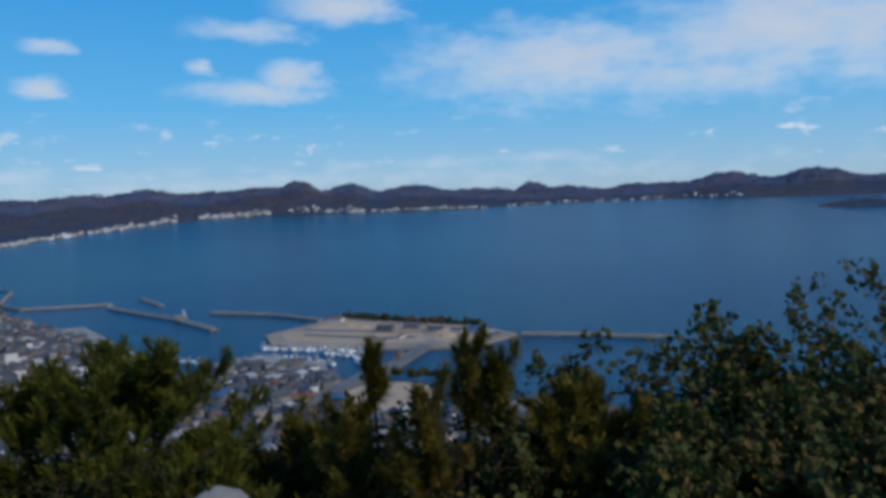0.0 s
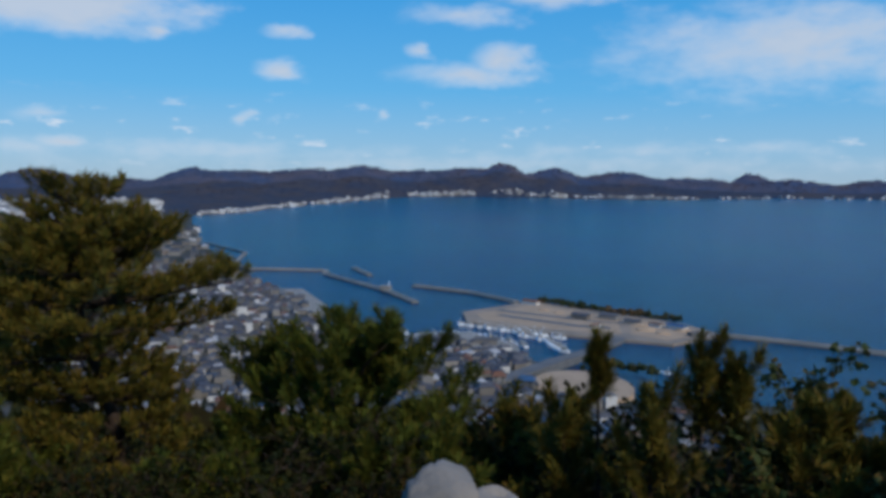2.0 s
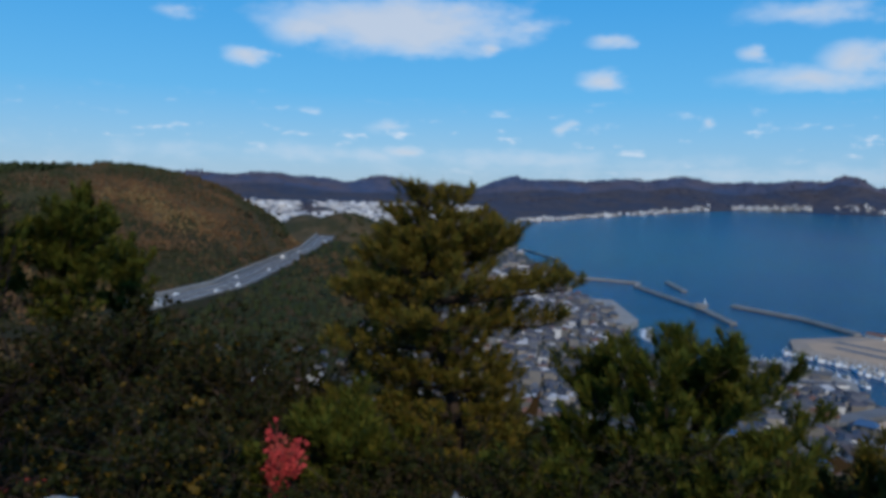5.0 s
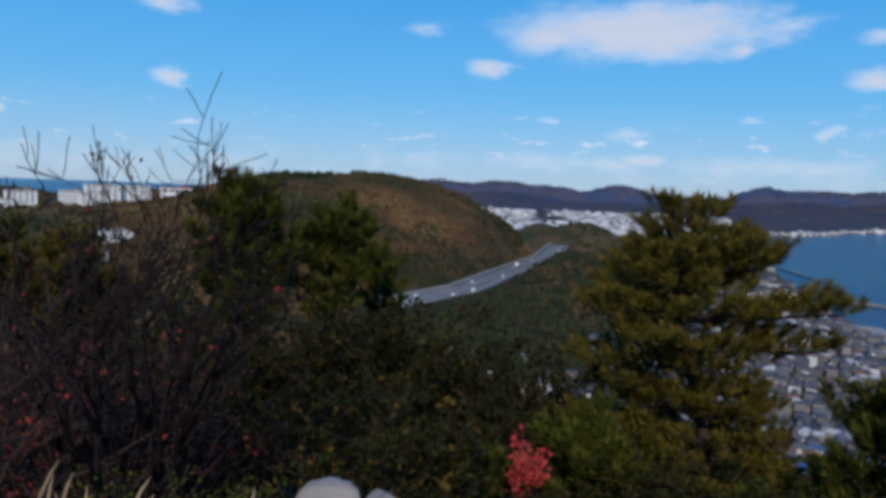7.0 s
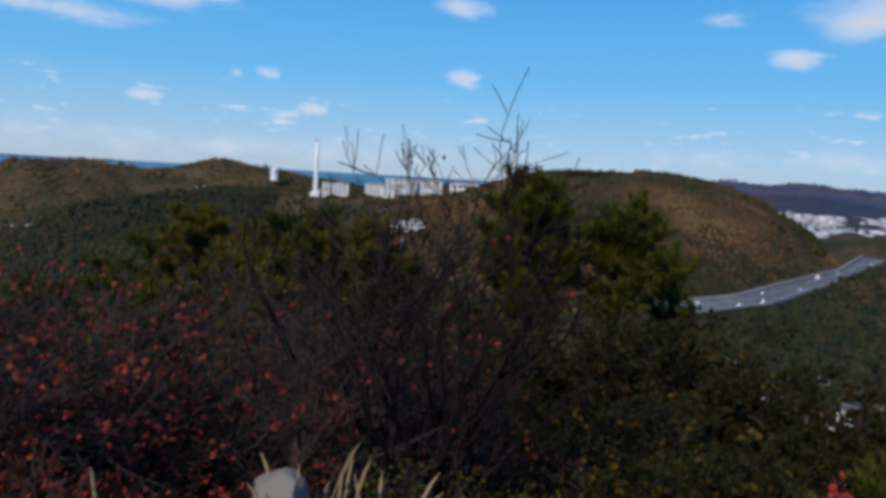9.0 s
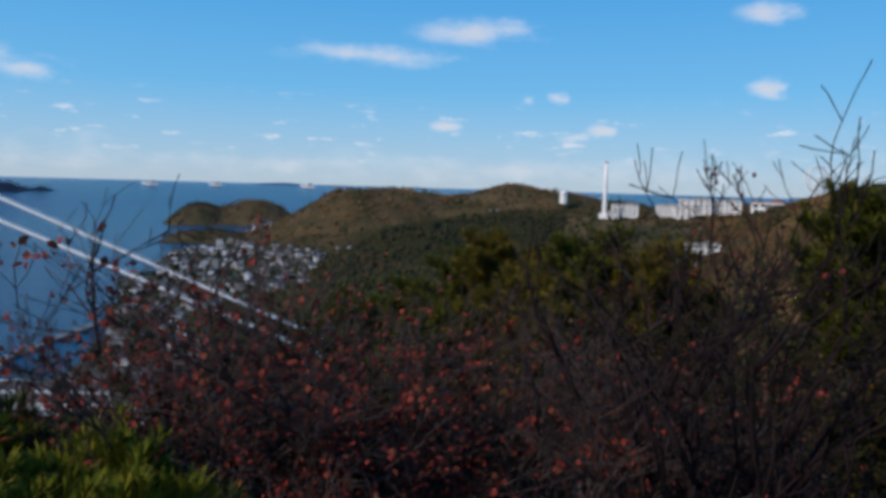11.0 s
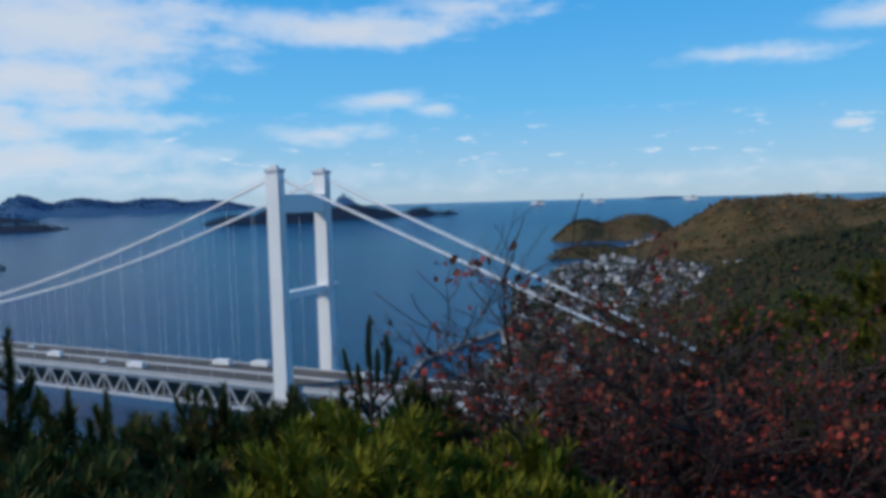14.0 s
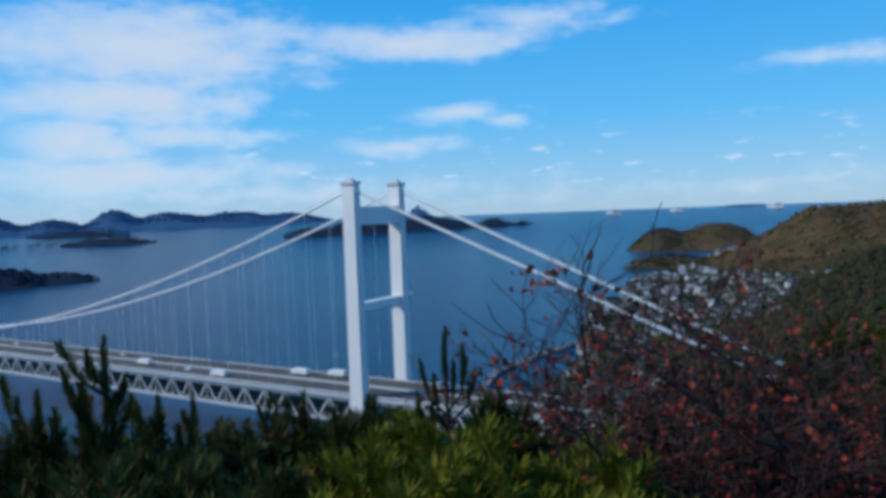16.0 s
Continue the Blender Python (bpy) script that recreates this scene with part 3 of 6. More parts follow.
tagged(new("road_causeway", strip("road_causeway", [(Vector((-95, 424, 0)), 8.6), (Vector((-78, 466, 0)), 7.4), (Vector((-60, 514, 0)), 6.2), (Vector((-40, 562, 0)), 3.6), (Vector((-20, 622, 0)), 2.7)], 5.5, M_ASPH, 6.0)), "asphalt causeway road to the quay", "road", kind="structure")
quay("pavement_wharf", [(-190, 556), (-182, 582), (-140, 592), (-96, 560), (-80, 500), (-130, 500)], 4.9, M_CONC, "concrete fishing wharf", "wharf")
quay("pavement_yard", [(-306, 670), (-300, 640), (-352, 640), (-420, 760), (-384, 770)], 6.2, M_CONC, "pale shipyard apron", "yard", -5)


def breakwater(pts, half=3.0, top=2.4, label="grey concrete breakwater in the bay"):
    pts = [(Vector((x, y, 0)), 0) for x, y in pts]
    thing = tagged(empty("breakwater"), label, "breakwater", "harbour breakwaters")
    part("rubble_base", strip("rubble_base", pts, half * 1.5, M_ROCKS, 8.0, top - 1.6), thing, "dark rubble footing")
    part("wall", strip("wall", pts, half, M_CONC, 4.0, top), thing)
    part("parapet", strip("parapet", offset(pts, half * 0.7), half * 0.2, M_CONC, 2.0, top + 0.9), thing)
    return thing


M_ROCKS = mat("rubble", (0.16, 0.15, 0.14), 0.95, vary=0.5, scale=0.6, bump=0.6)
breakwater([(-612, 1003), (-560, 960), (-450, 977)], 2.5)
breakwater([(-448, 975), (-434, 940), (-299, 818), (-240, 748)], 3.2)
breakwater([(-425, 1021), (-370, 948)], 3)
breakwater([(-281, 868), (-200, 835), (-136, 782)], 3.2)
breakwater([(66, 662), (120, 648), (190, 622)], 2.6)
breakwater([(-616, 1002), (-700, 1180), (-880, 1330)], 2.5)
breakwater([(-366, -352), (-430, -392), (-507, -407), (-610, -420)], 2.5, label="long low sea wall curving off the shore")

hut = tagged(empty("beacon_hut", pose(-300, 820, 2.4)), "small pale hut on the breakwater", "hut")
b = Build(); b.box((0, 0, 2), (12, 7, 4)); b.box((0, 0, 4.3), (13, 8, 0.6))
part("wall", b.mesh("hut_wall", M_CONC), hut)
b = Build(); b.tube([(4, 0, 4.5), (4, 0, 10)], [0.8, 0.5], 8)
part("mast", b.mesh("hut_mast", M_STEEL), hut)


def house_meshes(w, d, h, rise):
    wall, roof, win, spots_w = Build(), Build(), Build(), []
    wall.box((0, 0, h / 2 - 2), (w, d, h + 4))
    o = 0.6
    e = [(-w / 2 - o, -d / 2 - o, h), (w / 2 + o, -d / 2 - o, h), (w / 2 + o, d / 2 + o, h), (-w / 2 - o, d / 2 + o, h)]
    roof.add(e + [(x, y, z - 0.3) for x, y, z in e] + [(-w / 2 + rise * 0.8, 0, h + rise), (w / 2 - rise * 0.8, 0, h + rise)],
             [(0, 1, 9, 8), (1, 2, 9), (2, 3, 8, 9), (3, 0, 8), (7, 6, 5, 4), (4, 5, 1, 0), (5, 6, 2, 1), (6, 7, 3, 2), (7, 4, 0, 3)])
    roof.box((0, 0, h + rise), (w - rise * 1.5, 0.5, 0.35))
    for sx in (-0.28, 0.28):
        for z in (1.5, h - 1.4):
            spots_w.append((sx * w, -d / 2 - 0.02, z))
    win.box((0, 0, 0), (w * 0.2, 0.1, 1.2))
    return spots_w, wall.mesh("house_wall", M_WALL_O), roof.mesh("house_roof", M_ROOF_O), win.mesh("house_window", M_GLASS)


HOUSES = []
for k, (w, d, h, rise) in enumerate(((10, 7.5, 5.6, 2.2), (8, 7, 5.2, 2.0), (13, 8.5, 6.0, 2.6), (9, 9, 3.4, 2.2), (16, 10, 6.5, 2.4))):
    places, wall, roof, win = house_meshes(w, d, h, rise)
    ob = tagged(empty("house", pose(*at(9 + k * 2.2, 440 + 9 * k, height(*at(9 + k * 2.2, 440 + 9 * k)[:2])), 0, 0, 20 * k)), "tile-roofed plaster house in the harbour town", "house", "harbour town houses")
    part("wall", wall, ob), part("roof", roof, ob, "glazed hipped tile roof")
    for q in places:
        part("window", win, ob, at=pose(*q))
    HOUSES.append(ob)


def inside(x, y, ring):
    c = False
    for (x1, y1), (x2, y2) in zip(ring, ring[1:] + ring[:1]):
        if (y1 > y) != (y2 > y) and x < (x2 - x1) * (y - y1) / (y2 - y1) + x1:
            c = not c
    return c


FIELD = [(-104, 424), (-84, 415), (-66, 452), (-62, 412), (-4, 405), (4, 490), (-24, 524), (-8, 640), (-36, 640), (-72, 510)]


def spots(yaw0, yaw1, r0, r1, gap, seed, low=18.0, jitter=0.3, keep=1.0):
    """Building plots: a jittered, slightly turned grid on flat dry land."""
    rng = np.random.RandomState(seed)
    out, turn = [], 0.5
    n = int(r1 / gap) + 2
    i, j = np.meshgrid(np.arange(-n, n), np.arange(-n, n))
    i, j = i.ravel() + rng.uniform(-jitter, jitter, i.size), j.ravel() + rng.uniform(-jitter, jitter, i.size)
    x, y = (i * math.cos(turn) - j * math.sin(turn)) * gap, (i * math.sin(turn) + j * math.cos(turn)) * gap
    ya, r = polar(x, y)
    ok = (ya > yaw0) & (ya < yaw1) & (r > r0) & (r < r1) & (rng.rand(x.size) < keep)
    x, y, r = x[ok], y[ok], r[ok]
    z, dry = land(x, y)
    up = z - sea_level(r)
    gap_road, _ = road_gap(x, y)
    ok = (dry > 14) & (up < low) & (up > 1) & (gap_road > 30)
    return [(a, b, c) for a, b, c in zip(x[ok], y[ok], z[ok]) if not inside(a, b, FIELD)]


rng = random.Random(11)
town = sorted(spots(-7, 46, 330, 1150, 8.8, 3, 22, 0.33, 0.93), key=lambda p: p[0] ** 2 + p[1] ** 2)
TURNS = (28.6, 118.6, 30, 25, 118.6)
for x, y, z in town[:280]:
    s = rng.uniform(0.52, 0.78)
    c = copy_thing(rng.choice(HOUSES), pose(x, y, z, 0, 0, rng.choice(TURNS) + rng.uniform(-8, 8)))
    c.scale = (s, s * rng.uniform(0.9, 1.1), s * rng.uniform(0.7, 1.0))


def block_stuff(name, plots, mats_wall, mats_roof, size, tall, label, category, seed, flat=0.3):
    """Far buildings joined into one object: walls with hipped or flat roofs."""
    rng = random.Random(seed)
    wall, roof = Build(), Build()
    for x, y, z in plots:
        w, d, h = rng.uniform(*size), rng.uniform(*size) * 0.75, rng.uniform(*tall) * (2.2 if rng.random() < 0.06 else 1)
        t = Euler((0, 0, rng.choice((0.5, 2.07)) + rng.uniform(-0.2, 0.2))).to_matrix()
        wall.box((x, y, z + h / 2 - 2), (w, d, h + 4), t)
        top = [t @ Vector(q) + Vector((x, y, z + h)) for q in ((-w * .55, -d * .55, 0), (w * .55, -d * .55, 0), (w * .55, d * .55, 0), (-w * .55, d * .55, 0), (-w * .25, 0, w * .22), (w * .25, 0, w * .22))]
        if rng.random() > flat:
            roof.add(top, [(0, 1, 5, 4), (1, 2, 5), (2, 3, 4, 5), (3, 0, 4), (3, 2, 1, 0)])
        else:
            roof.box((x, y, z + h + 0.3), (w * 1.02, d * 1.02, 0.6), t)
    ob = tagged(empty(name), label, category, kind="stuff")
    part("walls", wall.mesh(name + "_walls", mats_wall), ob)
    part("roofs", roof.mesh(name + "_roofs", mats_roof), ob)
    return ob


block_stuff("town_houses", town[280:], M_WALL, M_ROOF, (4.8, 9.5), (2.4, 4.2), "dense grey-roofed houses of a harbour town", "houses", 5, 0.15)
block_stuff("west_town", spots(106, 129, 500, 2190, 13, 8, 13, 0.4, 0.26), M_WALL_W, M_ROOF, (6, 12), (3, 6), "white and grey houses of a coastal town", "houses", 6, 0.35)
block_stuff("valley_houses", spots(44, 58, 400, 800, 15, 9, 24, 0.4, 0.3), M_WALL, M_ROOF, (6, 10), (3, 5), "scattered houses in a wooded valley", "houses", 7, 0.2)
block_stuff("north_city", spots(36.6, 56, 2380, 3350, 32, 10, 34, 0.4, 0.8), M_WHITE, M_WHITE, (10, 32), (3, 8), "bright white buildings of a coastal city", "buildings", 8, 0.6)
block_stuff("north_city_edge", spots(31.5, 38, 900, 2000, 26, 15, 20, 0.4, 0.3), M_WALL, M_ROOF, (9, 22), (4, 9), "low houses along the bay shore", "buildings", 18, 0.4)


def shore_plots(yaw0, yaw1, n, deep, seed):
    rng, out = random.Random(seed), []
    while len(out) < n:
        ya = rng.uniform(yaw0, yaw1)
        r = float(np.interp(ya, [c[0] for c in FAR_COAST], [c[1] for c in FAR_COAST])) + 20 + abs(rng.gauss(0, deep))
        if math.sin(ya * 1.9) + math.sin(ya * 0.83 + 1) + rng.uniform(-0.6, 1.6) > 0:
            p = at(ya, r)
            out.append((p.x, p.y, height(p.x, p.y)))
    return out


block_stuff("far_shore_town", shore_plots(12, 34, 420, 45, 4) + shore_plots(-3, 12, 150, 34, 6) + shore_plots(-22, -3, 50, 26, 5), M_WALL_W, M_ROOF_F, (7, 19), (2.5, 7), "white buildings along the far shore of the bay", "buildings", 9, 0.7)


def building(name, ya, d, w, deep, h, label, floors=3, roof_mat=None, z=None, turn=0.0):
    p = at(ya, d)
    base = height(p.x, p.y) if z is None else z
    ob = tagged(empty(name, pose(p.x, p.y, base, 0, 0, ya + turn)), label, "building")
    b = Build(); b.box((0, 0, h / 2 - 4), (w, deep, h + 8)); part("wall", b.mesh("wall", M_STEEL), ob)
    b = Build(); b.box((0, 0, h + 0.5), (w + 1, deep + 1, 1.0)); b.box((w * 0.2, 0, h + 2), (w * 0.2, deep * 0.4, 3)); part("roof", b.mesh("roof", roof_mat or M_CONC), ob)
    shared = Build(); shared.box((0, 0, 0), (w / 8, 0.3, h / floors * 0.45)); wm = shared.mesh("window", M_GLASS)
    for f in range(floors):
        for k in range(5):
            part("window", wm, ob, at=pose((k - 2) * w / 5.5, -deep / 2 - 0.1, (f + 0.5) * h / floors))
    return ob


building("hotel", 87.6, 1000, 34, 16, 15, "white hilltop hotel block with flat roof", 4)
building("hotel", 88.5, 990, 16, 12, 8, "low white annexe beside a tall chimney", 2)
building("hotel", 84.6, 1020, 26, 16, 17, "white hilltop block with dark window rows", 4)
building("hotel", 83.0, 1000, 38, 14, 12, "long white hall under the hilltop", 3)
building("hotel", 82.6, 1080, 44, 16, 26, "white hotel wing on the ridge", 5)
building("hotel", 80.4, 1090, 36, 16, 24, "white hotel wing on the ridge", 5)
building("pavilion", 77.6, 1060, 44, 20, 24, "white pavilion with a brick red roof", 3, M_RED)
building("hall", 74.8, 1080, 20, 14, 22, "grey-white hall below a big wheel", 3)
building("warehouse", 84, 760, 46, 22, 12, "low white warehouse roof among trees", 2)
building("warehouse", 82, 820, 40, 20, 10, "pale warehouse among trees", 2)
building("house_hill", 97.4, 1420, 22, 14, 12, "white house on the far ridge", 2)
building("house_hill", 93.8, 1350, 26, 12, 10, "white house on the far ridge", 2)

chim = at(89.1, 1000)
chim_z = 91.0
chimney = tagged(empty("chimney", pose(chim.x, chim.y, chim_z)), "tall slender white concrete chimney", "chimney")
b = Build(); b.tube([(0, 0, -20), (0, 0, 20), (0, 0, 45), (0, 0, 73)], [3.3, 3.0, 2.7, 2.4], 20); part("shaft", b.mesh("shaft", M_STEEL, True), chimney)
b = Build(); b.tube([(0, 0, 72.5), (0, 0, 74)], [2.7, 2.7], 20); part("rim", b.mesh("rim", M_CONC), chimney)
b = Build(); b.box((0, 0, -2), (20, 14, 16)); part("plinth", b.mesh("plinth", M_STEEL), chimney)

dome_p = at(92.2, 1400)
dome = tagged(empty("observatory", pose(dome_p.x, dome_p.y, 112)), "white domed observatory on the ridge", "building")
b = Build(); b.tube([(0, 0, -12), (0, 0, 5)], [7, 7], 20); part("drum", b.mesh("drum", M_STEEL), dome)
b = Build(); b.tube([(0, 0, 5), (0, 0, 8.5), (0, 0, 11), (0, 0, 12.5)], [7.4, 6.4, 4.2, 1.0], 20); part("dome", b.mesh("dome", M_STEEL, True), dome)

wheel_p = at(74.7, 1120)
wheel = tagged(empty("ferris_wheel", pose(wheel_p.x, wheel_p.y, 151, 0, 0, 74.7 + 40)), "white ferris wheel on the ridge, at rest", "ferris wheel")
R_W = 17.0
ring = [(R_W * math.cos(a), 0, R_W * math.sin(a)) for a in np.linspace(0, 2 * math.pi, 49)]
for y in (-1.5, 1.5):
    b = Build(); b.tube([(x, y, z) for x, _, z in ring], 0.7, 6); part("rim", b.mesh("rim", M_STEEL), wheel)
b = Build(); b.tube([(0, -3, 0), (0, 3, 0)], 1.4, 10); part("hub", b.mesh("hub", M_STEEL), wheel)
spoke = Build(); spoke.tube([(0, 0, 0), (R_W, 0, 0)], 0.22, 4); spoke_me = spoke.mesh("spoke", M_STEEL)
cab = Build(); cab.box((0, 0, -1.6), (2.4, 2.4, 2.6), None, 0.7); cab_me = cab.mesh("cabin", M_STEEL)
for k in range(16):
    a = 2 * math.pi * k / 16
    part("spoke", spoke_me, wheel, at=pose(0, 0, 0, 0, -math.degrees(a), 0))
    part("cabin", cab_me, wheel, at=pose(R_W * math.cos(a), 0, R_W * math.sin(a)))
for y in (-4, 4):
    for x in (-12, 12):
        b = Build(); b.tube([(0, y * 0.6, 0), (x, y, -62)], 0.8, 6); part("leg", b.mesh("leg", M_STEEL), wheel)

# boats, cars
boat_h, boat_c = Build(), Build()
boat_h.add([(-1.5, -5, 0), (1.5, -5, 0), (1.7, 1, 0), (0, 6, 0.4), (-1.7, 1, 0), (-1.7, -5, 1.6), (1.7, -5, 1.6), (2.0, 1, 1.7), (0, 7, 2.3), (-2.0, 1, 1.7)],
           [(4, 3, 2, 1, 0), (5, 6, 7, 8, 9), (0, 1, 6, 5), (1, 2, 7, 6), (2, 3, 8, 7), (3, 4, 9, 8), (4, 0, 5, 9)])
boat_c.box((0, -1.5, 2.6), (2.2, 3.2, 2.0), None, 0.85)
boat_mast = Build(); boat_mast.tube([(0, -2.5, 3.4), (0, -2.5, 6.5)], 0.1, 5)
boat = tagged(empty("fishing_boat", pose(-120, 640, -0.2, 0, 0, 70)), "small white fishing boat moored at the harbour", "boat", "moored boats")
part("hull", boat_h.mesh("hull", M_STEEL), boat), part("cabin", boat_c.mesh("cabin", M_CONC), boat), part("mast", boat_mast.mesh("mast", M_STEEL), boat)
rng = random.Random(21)


def moor(x0, y0, x1, y1, n, turn):
    for k in range(n):
        f = (k + rng.uniform(0.2, 0.8)) / n
        s = rng.uniform(0.8, 1.35)
        c = copy_thing(boat, pose(x0 + (x1 - x0) * f, y0 + (y1 - y0) * f, -0.2, 0, 0, turn + rng.uniform(-12, 12)))
        c.scale = (s, s, s)


moor(-166, 648, -66, 616, 24, 20)
moor(-176, 597, -136, 603, 9, -5)
moor(-130, 600, -92, 572, 9, 40)
moor(-110, 622, -72, 596, 9, 30)
moor(-78, 600, -60, 560, 6, 80)
moor(-290, 655, -270, 610, 6, 80)
moor(-196, 590, -240, 615, 5, 60)
for ya, d, s in ((139.4, 1180, 2.6), (110, 3300, 3.5), (123, 4200, 7), (118.5, 4300, 6), (111.8, 4350, 7), (-1.5, 520, 0.8)):
    p = at(ya, d)
    c = copy_thing(boat, pose(p.x, p.y, float(sea_level(d)) - 0.2, 0, 0, ya + 80))
    c.scale = (s, s, s)

car_b, car_g = Build(), Build()
car_b.box((0, 0, 0.6), (1.8, 4.4, 0.7)); car_b.box((0, -0.2, 1.2), (1.6, 2.3, 0.6), None, 0.85)
car_g.box((0, -0.2, 1.2), (1.64, 1.9, 0.4), None, 0.88)
tyre = Build(); tyre.tube([(-0.1, 0, 0), (0.1, 0, 0)], 0.32, 10)
M_TYRE = mat("tyre_rubber", (0.02, 0.02, 0.02), 0.9)
car = tagged(empty("car", pose(*(ROAD[2][0] + Vector((3, 3, 45.52))), 0, 0, 40)), "small white car on the expressway", "car", "cars")
part("body", car_b.mesh("body", M_STEEL), car), part("glass", car_g.mesh("glass", M_GLASS), car)
tm = tyre.mesh("tyre", M_TYRE)
for x in (-0.85, 0.85):
    for y in (-1.4, 1.4):
        part("wheel", tm, car, at=pose(x, y, 0.32))
for k, f in ((0, .3), (0, .8), (1, .2), (1, .5), (1, .9), (2, .3), (2, .75), (3, .4), (3, .8), (4, .5)):
    (p, z0), (q, z1) = ROAD[k], ROAD[k + 1]
    side = rng.choice((-9, -4.5, 4.5, 9))
    d = (q - p).normalized()
    w = p + (q - p) * f + Vector((-d.y, d.x, 0)) * side
    c = copy_thing(car, pose(w.x, w.y, z0 + (z1 - z0) * f + 0.02, 0, 0, math.degrees(math.atan2(-d.x, d.y))))
    s = rng.choice((1.0, 1.0, 1.9))
    c.scale = (s, s * 1.2, s * 1.3)

# ---- suspension bridge ----
AX = Vector((0.26, -0.9656, 0)).normalized()
CR = Vector((AX.y, -AX.x, 0))
TOWER = Vector((-222.4, -276.8, 0))
DECK, TOP, HALF, SPAN, SIDE = 45.4, 144.0, 14.6, 940.0, 230.0
LEG = 18.1
turn_b = math.degrees(math.atan2(-AX.x, AX.y))


def bridge_at(s, c=0.0, z=0.0):
    return TOWER + AX * s + CR * c + Vector((0, 0, z))


def tower_thing(s):
    ob = tagged(empty("bridge_tower", Matrix.Translation(bridge_at(s)) @ pose(0, 0, 0, 0, 0, turn_b)), "white steel portal tower of a suspension bridge", "bridge tower", "bridge towers")
    for side in (-1, 1):
        b = Build()
        b.box((side * LEG, 0, 74), (5.0, 7.4, 140), None, 0.9)
        part("leg", b.mesh("leg", M_STEEL), ob)
        for y in (-3.9, 3.9):
            b = Build(); b.box((side * LEG, y, 73), (2.2, 0.6, 136)); part("leg_rib", b.mesh("leg_rib", M_STEEL), ob)
        b = Build(); b.box((side * LEG, 0, 144.6), (5.6, 7.6, 1.4)); b.box((side * LEG, 0, 145.8), (2.6, 4.2, 2.0), None, 0.7)
        part("saddle_cap", b.mesh("saddle_cap", M_TRUSS), ob)
        b = Build(); b.box((side * LEG, 0, 0), (14, 17, 14))
        part("pier", b.mesh("pier", M_CONC), ob, "grey concrete pier footing")
    b = Build(); b.box((0, 0, 129.6), (LEG * 2 - 4, 5.5, 8.5)); part("upper_crossbeam", b.mesh("upper_crossbeam", M_STEEL), ob)
    b = Build(); b.box((0, 0, 87.6), (LEG * 2 - 4, 4.4, 3.2)); part("middle_crossbeam", b.mesh("middle_crossbeam", M_STEEL), ob)
    b = Build(); b.box((0, 0, 30), (LEG * 2 - 4, 4.4, 5)); part("lower_crossbeam", b.mesh("lower_crossbeam", M_STEEL), ob)
    return ob


tower_thing(0)
tower_thing(SPAN)


def cable_z(s):
    return DECK + 6 + (TOP - DECK - 8) * ((SPAN / 2 - s) / (SPAN / 2)) ** 2 if s >= 0 else TOP - 2 + (TOP - DECK - 2) / SIDE * s


for side in (-1, 1):
    pts = [bridge_at(s, side * LEG * (1 + 0.38 * min(s, 0) / SIDE), cable_z(s)) for s in [-SIDE, -SIDE / 2, -2] + list(np.linspace(0, SPAN, 61))]
    b = Build(); b.tube(pts, 0.62, 8)
    cable = tagged(new("main_cable", b.mesh("main_cable", M_STEEL, True)), "thick white main cable of the suspension bridge", "cable", "main cables")
    b = Build(); b.tube([p + Vector((0, 0, 1.3)) + CR * (0.6 * side) for p in pts], 0.09, 4)
    part("hand_rope", b.mesh("hand_rope", M_TRUSS), cable)
for side in (-1, 1):
    for k in range(1, 66):
        s = k * 14.2
        h = cable_z(s) - DECK
        if h < 1 or s > SPAN - 5:
            continue
        b = Build(); b.tube([(0, 0, 0), (0, 0, h)], 0.055, 4)
        tagged(new("hanger_rope", b.mesh("hanger_rope", M_STEEL)), "thin steel hanger rope of the bridge", "hanger", "hanger ropes").matrix_basis = Matrix.Translation(bridge_at(s, side * LEG, DECK))

deck = tagged(empty("bridge_deck", Matrix.Translation(bridge_at(0)) @ pose(0, 0, 0, 0, 0, turn_b)), "double-deck white steel truss bridge carriageway", "bridge")
S0, S1, PANEL, DEEP = -240, 960, 14.2, 13.0


def span_box(c, z, w, h):
    b = Build(); b.box((c, (S0 + S1) / 2, z), (w, S1 - S0, h)); return b


for c in (-8.4, 8.4):
    part("carriageway", span_box(c, DECK, 14.6, 1.1).mesh("carriageway", M_DECK), deck, "grey asphalt carriageway")
for c, w in ((-15.9, 0.5), (-0.8, 0.4), (0.8, 0.4), (15.9, 0.5)):
    part("parapet", span_box(c, DECK + 0.85, w, 0.7).mesh("parapet", M_TRUSS), deck)
part("rail_floor", span_box(0, DECK - DEEP + 0.6, 20, 1.0).mesh("rail_floor", M_DECK), deck, "grey lower railway floor")
for side in (-1, 1):
    part("upper_chord", span_box(side * HALF, DECK - 2.2, 1.3, 1.7).mesh("upper_chord", M_TRUSS), deck)
    part("edge_girder", span_box(side * 16.0, DECK - 0.7, 0.6, 1.6).mesh("edge_girder", M_TRUSS), deck)
    part("lower_chord", span_box(side * HALF, DECK - DEEP, 1.2, 1.5).mesh("lower_chord", M_TRUSS), deck)
up, dn = Build(), Build()
up.beam((0, 0, -DEEP), (0, PANEL / 2, -2.4), 0.7, 0.8)
dn.beam((0, 0, -2.4), (0, PANEL / 2, -DEEP), 0.7, 0.8)
post = Build(); post.box((0, 0, -DEEP / 2 - 1.2), (0.4, 0.45, DEEP - 2.2))
cross = Build(); cross.box((0, 0, -3.2), (29, 0.7, 1.6)); cross.box((0, 0, -DEEP), (29, 0.7, 1.0))
